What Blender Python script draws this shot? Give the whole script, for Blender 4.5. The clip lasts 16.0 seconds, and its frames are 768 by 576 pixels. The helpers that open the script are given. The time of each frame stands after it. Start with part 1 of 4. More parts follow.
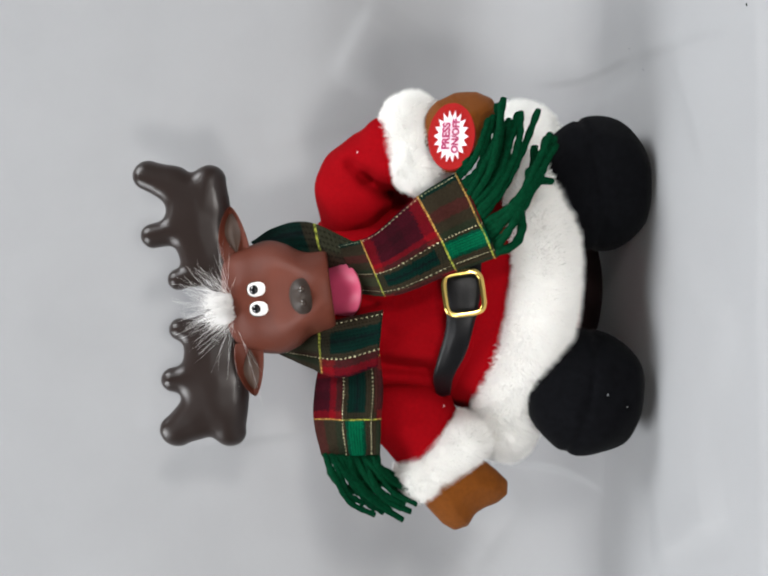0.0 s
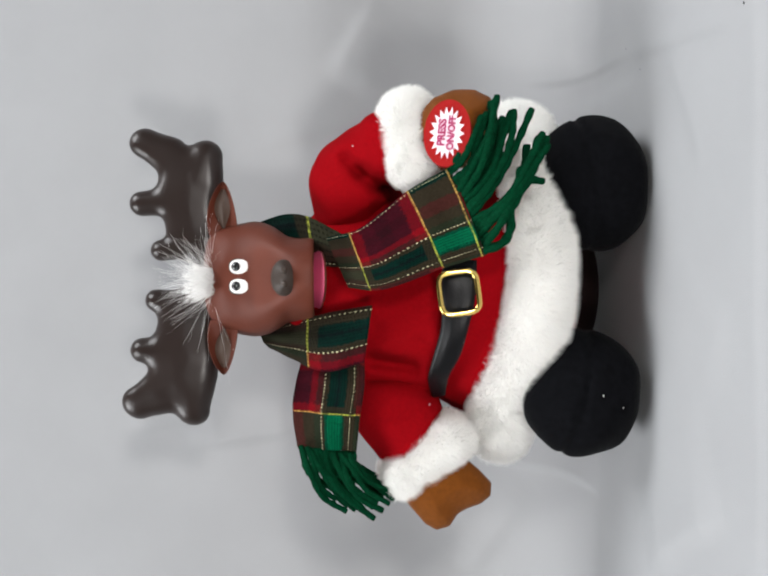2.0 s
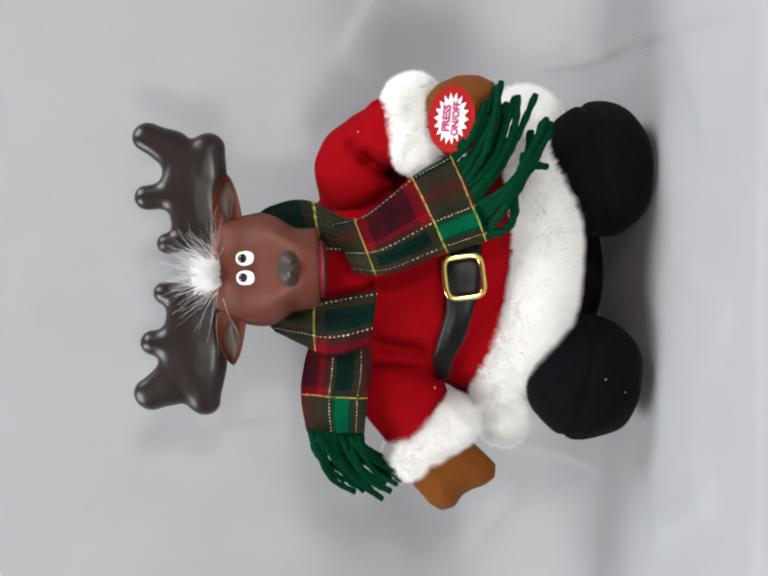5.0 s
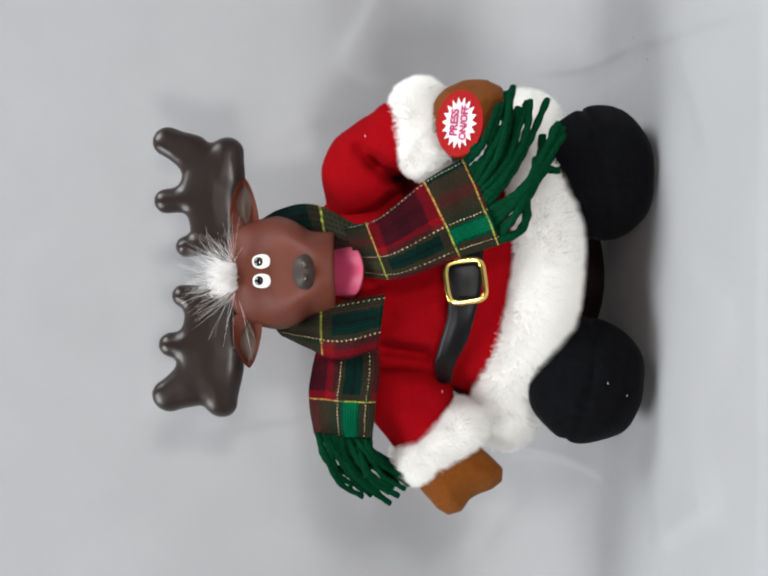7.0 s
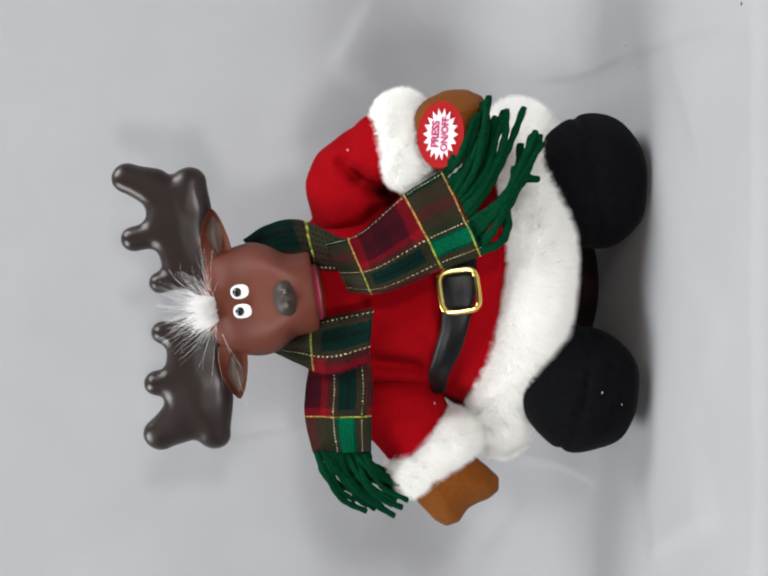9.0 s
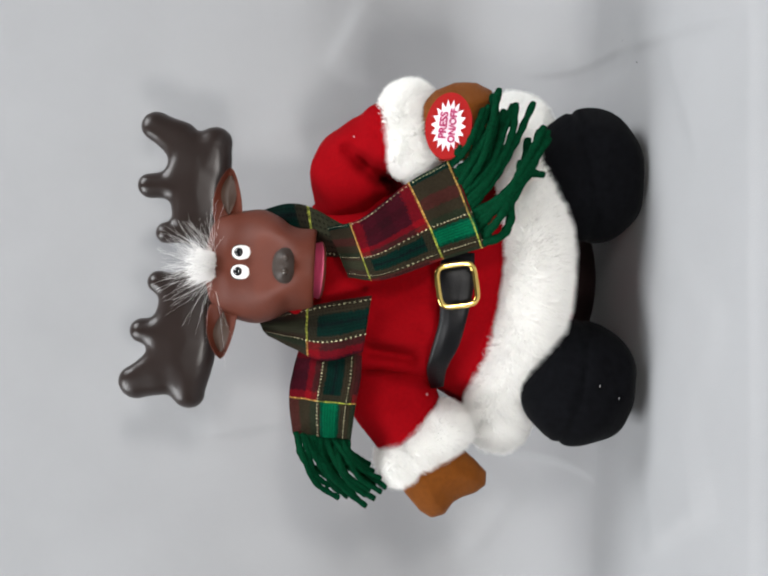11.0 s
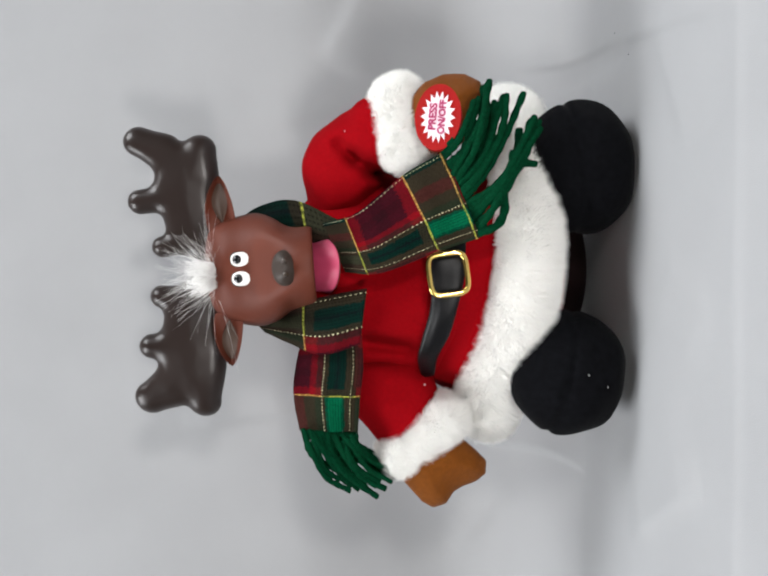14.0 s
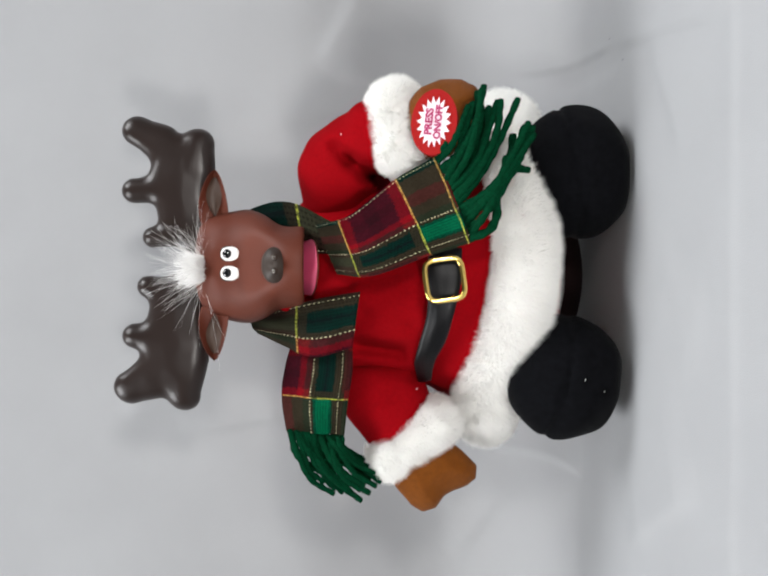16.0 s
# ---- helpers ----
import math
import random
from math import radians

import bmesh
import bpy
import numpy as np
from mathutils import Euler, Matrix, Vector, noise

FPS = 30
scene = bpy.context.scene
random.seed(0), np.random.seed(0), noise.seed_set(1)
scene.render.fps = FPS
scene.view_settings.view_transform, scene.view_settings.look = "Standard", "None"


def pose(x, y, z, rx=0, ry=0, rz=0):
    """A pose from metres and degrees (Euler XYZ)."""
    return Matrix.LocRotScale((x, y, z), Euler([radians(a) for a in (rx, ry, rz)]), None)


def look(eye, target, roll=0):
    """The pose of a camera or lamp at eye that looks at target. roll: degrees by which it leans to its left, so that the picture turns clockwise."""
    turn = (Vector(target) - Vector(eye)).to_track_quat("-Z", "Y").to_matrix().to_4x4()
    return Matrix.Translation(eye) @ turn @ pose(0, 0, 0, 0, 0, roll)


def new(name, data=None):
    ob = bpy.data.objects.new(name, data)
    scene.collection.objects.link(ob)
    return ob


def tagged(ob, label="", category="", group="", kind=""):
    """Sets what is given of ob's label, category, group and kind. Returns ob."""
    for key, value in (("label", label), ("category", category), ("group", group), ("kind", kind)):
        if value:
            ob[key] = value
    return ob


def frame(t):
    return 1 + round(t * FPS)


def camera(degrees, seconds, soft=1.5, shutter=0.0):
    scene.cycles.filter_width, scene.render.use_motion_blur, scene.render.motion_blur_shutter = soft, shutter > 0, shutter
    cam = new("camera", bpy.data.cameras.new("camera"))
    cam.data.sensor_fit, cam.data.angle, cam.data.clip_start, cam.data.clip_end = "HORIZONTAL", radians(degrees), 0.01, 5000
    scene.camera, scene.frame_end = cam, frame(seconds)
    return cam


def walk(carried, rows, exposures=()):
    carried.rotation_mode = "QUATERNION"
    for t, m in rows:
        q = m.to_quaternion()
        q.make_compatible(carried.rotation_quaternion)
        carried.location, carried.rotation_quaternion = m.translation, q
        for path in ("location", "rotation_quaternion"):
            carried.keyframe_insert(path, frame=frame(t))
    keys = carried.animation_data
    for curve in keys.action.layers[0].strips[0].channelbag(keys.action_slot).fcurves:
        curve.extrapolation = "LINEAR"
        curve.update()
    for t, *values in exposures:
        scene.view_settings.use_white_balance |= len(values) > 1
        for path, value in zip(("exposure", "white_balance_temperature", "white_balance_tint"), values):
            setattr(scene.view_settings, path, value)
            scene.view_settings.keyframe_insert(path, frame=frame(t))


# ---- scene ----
LENS, DIST, EYE = 56.0, 0.42, 0.1425
cam = camera(LENS, 16.0, soft=2.2)
# seconds; metres / 1000 from the first eye; turn in degrees as a rotation vector
PATH = [
    (0, -1.6, 0.6, -0.1, 0.04, -0.07, -0.16),
    (0.5, -2.8, 0.5, -2.0, 0.03, -0.09, -0.20),
    (1, -2.0, 4.4, -1.5, -0.68, -0.76, -0.05),
    (1.5, 0.3, 4.3, -2.7, -0.13, -0.15, 0.40),
    (2, -2.9, 3.0, -1.3, -0.18, -0.31, -0.30),
    (2.5, -2.9, 5.8, -1.6, 0.04, -0.88, 0.24),
    (3, -0.1, 4.5, -0.3, -0.02, -0.16, 0.81),
    (3.5, -1.6, 5.1, -2.0, -0.31, -0.12, 1.06),
    (4, -3.8, 2.4, -2.8, -0.01, -0.76, 0.94),
    (6.5, -1.8, -2.5, 1.0, 0.66, -0.42, 0.97),
    (7, -3.2, -1.6, -0.5, 0.28, -0.53, 0.60),
    (7.5, -2.9, -0.5, -1.8, 0.17, -0.57, 0.19),
    (8, 0.2, -0.6, 0.8, 0.21, -0.23, 0.28),
    (8.5, -1.7, 1.7, 0.3, -0.36, -0.31, -0.09),
    (9, 0.7, -0.3, -2.4, 0.05, -0.16, 0.40),
    (9.5, -2.1, -0.4, -3.4, -0.07, -0.33, 0.30),
    (12, 0.0, -1.5, 0.8, -0.63, -0.03, 0.92),
    (12.5, -2.2, -3.3, -1.7, -0.60, -0.28, 1.22),
    (13, -0.7, -6.2, -1.6, -0.39, -0.41, 1.40),
    (13.5, -0.7, -6.4, -1.3, -0.74, -0.47, 1.51),
    (14, -5.5, -3.0, -2.6, -0.74, -0.45, 0.79),
    (14.5, -3.3, -2.4, -2.6, -0.85, -0.27, 0.73),
    (15, -2.2, -3.3, -1.7, -0.92, -0.28, 0.35),
    (15.5, -3.0, -3.1, -3.6, -0.95, -0.25, 0.51),
    (16, -3.7, -3.4, -2.3, -1.06, -0.22, 0.61),
]
SIDEWAYS = Matrix(((0, 1, 0, 0), (0, 0, -1, 0), (-1, 0, 0, 0), (0, 0, 0, 1)))  # held on its side


def turned(v):
    v = Vector(v)
    return Matrix.Rotation(radians(v.length), 4, v.normalized()) if v.length > 1e-6 else Matrix()


walk(cam, [(t, Matrix.Translation((x / 1000, y / 1000 - DIST, EYE + z / 1000)) @ turned((a, b, c)) @ SIDEWAYS) for t, x, y, z, a, b, c in PATH],
     exposures=[(0.0, EXPOSURE := 0.19), (16.0, EXPOSURE)])

# ---- light: two small lamps beside the camera and two soft ones high on either side ----
world = bpy.data.worlds.new("room_air")
scene.world = world
world.use_nodes = True
world.node_tree.nodes["Background"].inputs[0].default_value = (0.9, 0.95, 1.0, 1)
world.node_tree.nodes["Background"].inputs[1].default_value = 0.03


def lamp(name, eye, target, size, power, colour):
    data = bpy.data.lights.new(name, "AREA")
    data.shape, data.size, data.energy, data.color = "DISK", size, power, colour
    ob = new(name, data)
    ob.matrix_world = look(eye, target)
    return ob


lamp("lamp_left", (-0.21, -0.62, 0.08), (0, 0, 0.15), 0.085, 1.75, (1.0, 0.97, 0.94))
lamp("lamp_right", (0.23, -0.62, 0.08), (0, 0, 0.15), 0.085, 1.75, (1.0, 0.97, 0.94))
lamp("high_lamp_left", (-0.75, -0.36, 1.2), (0, -0.05, 0.05), 0.75, 17.0, (0.96, 0.98, 1.0))
lamp("high_lamp_right", (0.75, -0.36, 1.2), (0, -0.05, 0.05), 0.75, 17.0, (0.96, 0.98, 1.0))


# ---- materials ----
def material(name, colour, rough=0.6, metal=0.0, grain=0.0, scale=200.0, bump=0.0, bump_scale=800.0, sheen=0.0, coat=0.0, spec=0.5, second=None, stain=12.0):
    m = bpy.data.materials.new(name)
    m.use_nodes = True
    n, l = m.node_tree.nodes, m.node_tree.links
    p = n["Principled BSDF"]
    p.inputs["Roughness"].default_value = rough
    p.inputs["Metallic"].default_value = metal
    p.inputs["Sheen Weight"].default_value = sheen
    p.inputs["Sheen Roughness"].default_value = 0.4
    p.inputs["Coat Weight"].default_value = coat
    p.inputs["Specular IOR Level"].default_value = spec
    co = n.new("ShaderNodeTexCoord")
    fine, broad = n.new("ShaderNodeTexNoise"), n.new("ShaderNodeTexNoise")
    fine.inputs["Scale"].default_value, broad.inputs["Scale"].default_value = scale, stain
    fine.inputs["Detail"].default_value = 4
    for k in (fine, broad):
        l.new(co.outputs["Object"], k.inputs["Vector"])
    a, b = n.new("ShaderNodeMix"), n.new("ShaderNodeMix")
    a.data_type = b.data_type = "RGBA"
    c = Vector(colour[:3])
    d = Vector(second) if second else c * (1 - grain)
    a.inputs["A"].default_value, a.inputs["B"].default_value = (*c, 1), (*d, 1)
    b.inputs["B"].default_value = (*(c * (1 - 0.6 * grain)), 1)
    ramp = n.new("ShaderNodeMapRange")
    ramp.inputs[1].default_value, ramp.inputs[2].default_value = 0.35, 0.7
    l.new(fine.outputs["Fac"], ramp.inputs[0])
    l.new(ramp.outputs[0], a.inputs["Factor"])
    l.new(a.outputs["Result"], b.inputs["A"])
    r2 = n.new("ShaderNodeMapRange")
    r2.inputs[1].default_value, r2.inputs[2].default_value, r2.inputs[4].default_value = 0.4, 0.75, 0.6
    l.new(broad.outputs["Fac"], r2.inputs[0])
    l.new(r2.outputs[0], b.inputs["Factor"])
    l.new(b.outputs["Result"], p.inputs["Base Color"])
    if bump:
        t, bn = n.new("ShaderNodeTexNoise"), n.new("ShaderNodeBump")
        t.inputs["Scale"].default_value, t.inputs["Detail"].default_value = bump_scale, 3
        bn.inputs["Strength"].default_value, bn.inputs["Distance"].default_value = bump, 0.001
        l.new(co.outputs["Object"], t.inputs["Vector"])
        l.new(t.outputs["Fac"], bn.inputs["Height"])
        l.new(bn.outputs["Normal"], p.inputs["Normal"])
    return m


def stripes(n, l, src, stops):
    r = n.new("ShaderNodeValToRGB")
    r.color_ramp.interpolation = "CONSTANT"
    e = r.color_ramp.elements
    e[0].position, e[0].color = stops[0][0], (*stops[0][1], 1)
    e[1].position, e[1].color = stops[1][0], (*stops[1][1], 1)
    for pos, c in stops[2:]:
        x = e.new(pos)
        x.color = (*c, 1)
    l.new(src, r.inputs[0])
    return r.outputs[0]


def plaid_material():
    """Tartan from the cloth's own u (along) and v (across): red and maroon fields, olive bands, a green stripe, glittering yarn."""
    m = material("plaid_cloth", (0.3, 0.02, 0.02), 0.9, bump=0.6, bump_scale=1500, spec=0.04)
    n, l = m.node_tree.nodes, m.node_tree.links
    p = n["Principled BSDF"]
    uv, sep = n.new("ShaderNodeUVMap"), n.new("ShaderNodeSeparateXYZ")
    l.new(uv.outputs[0], sep.inputs[0])
    u, v = sep.outputs[0], sep.outputs[1]

    def calc(op, a, b=None):
        k = n.new("ShaderNodeMath")
        k.operation = op
        for slot, val in zip(k.inputs, (a, b)):
            if isinstance(val, (int, float)):
                slot.default_value = val
            elif val is not None:
                l.new(val, slot)
        return k.outputs[0]

    def blend(fac, a, b, mode="MIX"):
        k = n.new("ShaderNodeMix")
        k.data_type, k.blend_type = "RGBA", mode
        for slot, val in ((k.inputs["Factor"], fac), (k.inputs["A"], a), (k.inputs["B"], b)):
            if isinstance(val, (int, float)):
                slot.default_value = val
            elif isinstance(val, tuple):
                slot.default_value = (*val, 1)
            else:
                l.new(val, slot)
        return k.outputs["Result"]

    def grey(k):
        return (k, k, k)

    # threads of neighbouring colours interlock at each border
    fray = n.new("ShaderNodeTexNoise")
    fray.inputs["Scale"].default_value, fray.inputs["Detail"].default_value = 900, 2
    l.new(n["Texture Coordinate"].outputs["Object"], fray.inputs["Vector"])
    shift = calc("MULTIPLY", calc("SUBTRACT", fray.outputs["Fac"], 0.5), 0.075)
    u0, v0 = u, v
    u, v = calc("ADD", u, shift), calc("ADD", v, shift)
    red, maroon, olive, brown = (0.125, 0.002, 0.005), (0.026, 0.002, 0.005), (0.019, 0.015, 0.009), (0.034, 0.010, 0.008)
    pine, night, green = (0.001, 0.011, 0.008), (0.002, 0.006, 0.006), (0.0, 0.072, 0.031)
    # four weaves: field, band, stripe, stripe within band
    field = blend(0.5, stripes(n, l, v, [(0, maroon), (0.20, (0.016, 0.002, 0.004)), (0.32, maroon), (0.46, red), (0.53, brown)]),
                  stripes(n, l, u, [(0, brown), (0.22, red), (0.31, maroon), (0.42, (0.014, 0.002, 0.004)), (0.50, maroon), (0.595, red)]))
    bands = stripes(n, l, v, [(0, pine), (0.07, olive), (0.26, brown), (0.40, olive), (0.52, (0.012, 0.016, 0.009))])
    strip = stripes(n, l, v, [(0, olive), (0.655, pine), (0.74, night), (0.77, pine), (0.84, olive), (0.93, brown)])
    cross = stripes(n, l, v, [(0, olive), (0.64, (0.0, 0.035, 0.017)), (0.67, green), (0.82, (0.0, 0.030, 0.015)), (0.85, olive), (0.93, olive)])
    u, v = u0, v0
    cross = blend(stripes(n, l, u, [(0, grey(0.85)), (0.224, grey(0)), (1.0, grey(0))]), cross, (0.026, 0.014, 0.010))
    in_band = stripes(n, l, u, [(0, grey(1)), (0.224, grey(0)), (0.672, grey(1)), (0.99, grey(0))])
    in_stripe = stripes(n, l, v, [(0, grey(0)), (0.60, grey(1)), (0.965, grey(0))])
    near = stripes(n, l, u, [(0, grey(0)), (0.224, grey(0.8)), (0.29, grey(0)), (0.61, grey(0.8)), (0.672, grey(0))])
    strip = blend(near, strip, olive)
    cloth = blend(in_stripe, blend(in_band, field, bands), blend(in_band, strip, cross))
    # twill: threads that cross, and slubs along each
    slub, cross_slub = n.new("ShaderNodeTexNoise"), n.new("ShaderNodeTexNoise")
    for node, size in ((slub, (30, 190, 1)), (cross_slub, (260, 22, 1))):
        mp = n.new("ShaderNodeMapping")
        mp.inputs["Scale"].default_value = size
        l.new(uv.outputs[0], mp.inputs[0])
        l.new(mp.outputs[0], node.inputs["Vector"])
        node.inputs["Scale"].default_value, node.inputs["Detail"].default_value = 1.0, 2
    twill = calc("ADD", calc("MULTIPLY", slub.outputs["Fac"], 1.2), calc("SUBTRACT", calc("MULTIPLY", cross_slub.outputs["Fac"], 1.2), 0.2))
    row = calc("SINE", calc("MULTIPLY", v, 210.0))
    stitch = calc("MULTIPLY", calc("GREATER_THAN", row, 0.45), calc("GREATER_THAN", calc("SINE", calc("ADD", calc("MULTIPLY", u, 330.0), calc("MULTIPLY", v, 55.0))), -0.2))
    level = calc("MULTIPLY", twill, calc("SUBTRACT", 1.0, calc("MULTIPLY", calc("MULTIPLY", stitch, 0.65), in_stripe)))
    cloth = blend(1.0, cloth, level, "MULTIPLY")
    # glitter yarn: pale beads along, gold thread across; noise paints their sparkle into the colour
    g1 = stripes(n, l, v, [(0, grey(0)), (0.022, grey(0.7)), (0.034, grey(0)), (0.600, grey(1)), (0.610, grey(0)), (0.907, grey(1)), (0.917, grey(0))])
    g2 = stripes(n, l, u, [(0, grey(0)), (0.219, grey(1)), (0.231, grey(0)), (0.667, grey(1)), (0.678, grey(0)), (0.968, grey(1)), (0.978, grey(0))])
    beads = calc("GREATER_THAN", calc("SINE", calc("MULTIPLY", u, 235.0)), 0.25)
    knots = calc("ADD", 0.45, calc("MULTIPLY", calc("GREATER_THAN", calc("SINE", calc("MULTIPLY", v, 165.0)), -0.1), 0.55))
    glint = n.new("ShaderNodeTexNoise")
    glint.inputs["Scale"].default_value = 700
    l.new(n["Texture Coordinate"].outputs["Object"], glint.inputs["Vector"])
    shine = calc("MINIMUM", calc("MAXIMUM", calc("MULTIPLY", calc("SUBTRACT", glint.outputs[0], 0.33), 4.0), 0.12), 1.0)
    cloth = blend(calc("MULTIPLY", calc("MULTIPLY", g1, beads), shine), cloth, (0.62, 0.58, 0.36))
    gold = blend(in_stripe, (0.46, 0.28, 0.07), (0.34, 0.37, 0.05))
    cloth = blend(calc("MULTIPLY", calc("MULTIPLY", g2, knots), shine), cloth, gold)
    l.new(cloth, p.inputs["Base Color"])
    return m


RED = material("red_felt", (0.215, 0.0015, 0.004), 0.95, grain=0.14, scale=500, bump=0.2, bump_scale=1900, sheen=0.0, spec=0.03, stain=40)
# near-black base colour paints in the shade between the boots
TROUSER = material("shade_dark_felt", (0.008, 0.004, 0.004), 0.95, grain=0.3, scale=400, bump=0.3, spec=0.05)
FUR = material("white_plush_pile", (0.96, 0.96, 0.945), 0.9, grain=0.05, scale=60, sheen=0.2, spec=0.15)
SUEDE = material("tan_suede", (0.150, 0.045, 0.006), 0.95, grain=0.2, scale=350, bump=0.3, bump_scale=2500, sheen=0.06, spec=0.1, stain=60)
VELVET = material("black_velvet", (0.0037, 0.0040, 0.0050), 0.95, grain=0.5, scale=300, bump=0.3, bump_scale=2500, sheen=0.02, spec=0.03, stain=50)
SKIN = material("brown_vinyl", (0.104, 0.0255, 0.0138), 0.58, grain=0.22, scale=45, bump=0.12, bump_scale=500, spec=0.2, second=(0.084, 0.0205, 0.0112), stain=30)
EARIN = material("taupe_vinyl", (0.07, 0.042, 0.030), 0.55, grain=0.2, scale=60)
ANTLER = material("dark_brown_vinyl", (0.0195, 0.0128, 0.011), 0.33, grain=0.12, scale=60, bump=0.05, bump_scale=300, spec=0.32)
NOSE = material("grey_brown_vinyl", (0.033, 0.023, 0.018), 0.5, grain=0.15, scale=200, spec=0.3)
NOSTRIL = material("glossy_brown_vinyl", (0.040, 0.029, 0.023), 0.12, grain=0.1, scale=200, spec=0.6)
EYEWHITE = material("white_gloss", (0.85, 0.85, 0.83), 0.2, grain=0.03, coat=0.3)
PUPIL = material("black_gloss", (0.004, 0.004, 0.005), 0.08, coat=0.6)
TONGUE = material("pink_vinyl", (0.42, 0.045, 0.105), 0.5, grain=0.12, scale=70, bump=0.05)
LEATHER = material("black_leatherette", (0.0025, 0.0025, 0.0032), 0.42, grain=0.3, scale=300, bump=0.15, bump_scale=900, spec=0.2)
GOLD = material("gold_plated_metal", (0.85, 0.60, 0.17), 0.16, metal=1.0, grain=0.08, scale=120)
YARN = material("green_yarn", (0.0012, 0.038, 0.015), 0.95, grain=0.5, scale=700, bump=0.8, bump_scale=1600, sheen=0.0, spec=0.03)
HAIR = material("white_hair", (0.88, 0.88, 0.87), 0.45, grain=0.05)
def let_through(m, share):
    """Fibres pass part of the light."""
    n, l = m.node_tree.nodes, m.node_tree.links
    t, x = n.new("ShaderNodeBsdfTranslucent"), n.new("ShaderNodeMixShader")
    t.inputs[0].default_value = (0.96, 0.955, 0.935, 1)
    x.inputs[0].default_value = share
    l.new(n["Principled BSDF"].outputs[0], x.inputs[1])
    l.new(t.outputs[0], x.inputs[2])
    l.new(x.outputs[0], n["Material Output"].inputs["Surface"])


let_through(FUR, 0.52)
let_through(HAIR, 0.35)
PLAID = plaid_material()
STICKER = material("red_sticker", (0.26, 0.005, 0.005), 0.7, grain=0.06, scale=200, spec=0.15)
PAPER = material("white_print", (0.72, 0.64, 0.68), 0.7, grain=0.04, spec=0.15)
INK = material("magenta_print", (0.33, 0.015, 0.10), 0.5, grain=0.1)
CLOTH = material("grey_sheet", (0.315, 0.319, 0.327), 0.85, grain=0.05, scale=18, bump=0.12, bump_scale=1400, stain=5, spec=0.25)
# plaster tone kept low to cut fill light from the room
PLASTER = material("bounce_plaster", (0.28, 0.28, 0.275), 0.9, grain=0.05, scale=6, bump=0.1, bump_scale=60)
WOOD = material("oak_wood", (0.30, 0.19, 0.10), 0.5, grain=0.3, scale=14, bump=0.1)
CARPET = material("grey_carpet", (0.25, 0.24, 0.23), 0.95, grain=0.3, scale=90, bump=0.3)


# ---- mesh helpers ----
def front(a, b, y):
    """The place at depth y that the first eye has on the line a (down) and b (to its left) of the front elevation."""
    k = (DIST + y) / (784 / math.tan(radians(LENS / 2)))
    return Vector(((588 - b) * k, y, EYE + (784 - a) * k))


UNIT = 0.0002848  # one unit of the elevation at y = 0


def mesh_ob(name, verts, faces, mat, smooth=True, uvs=None):
    me = bpy.data.meshes.new(name)
    me.from_pydata([tuple(v) for v in verts], [], [tuple(f) for f in faces])
    for m in (mat if isinstance(mat, (list, tuple)) else [mat]):
        me.materials.append(m)
    if smooth:
        me.polygons.foreach_set("use_smooth", [True] * len(me.polygons))
    if uvs is not None:
        layer = me.uv_layers.new(name="UVMap")
        idx = np.zeros(len(me.loops), int)
        me.loops.foreach_get("vertex_index", idx)
        layer.data.foreach_set("uv", np.asarray(uvs, float)[idx].ravel())
    me.update()
    return me


BASE = {}  # the first pose of each part that moves


def part(name, me, parent, label=""):
    """Links a mesh made at its place in the world as a part of parent."""
    ob = new(name, me)
    ob.parent = parent
    m, p = Matrix(), parent
    while p is not None:
        m = BASE.get(p.name, Matrix()) @ m
        p = p.parent
    me.transform(m.inverted())
    return tagged(ob, label=label)


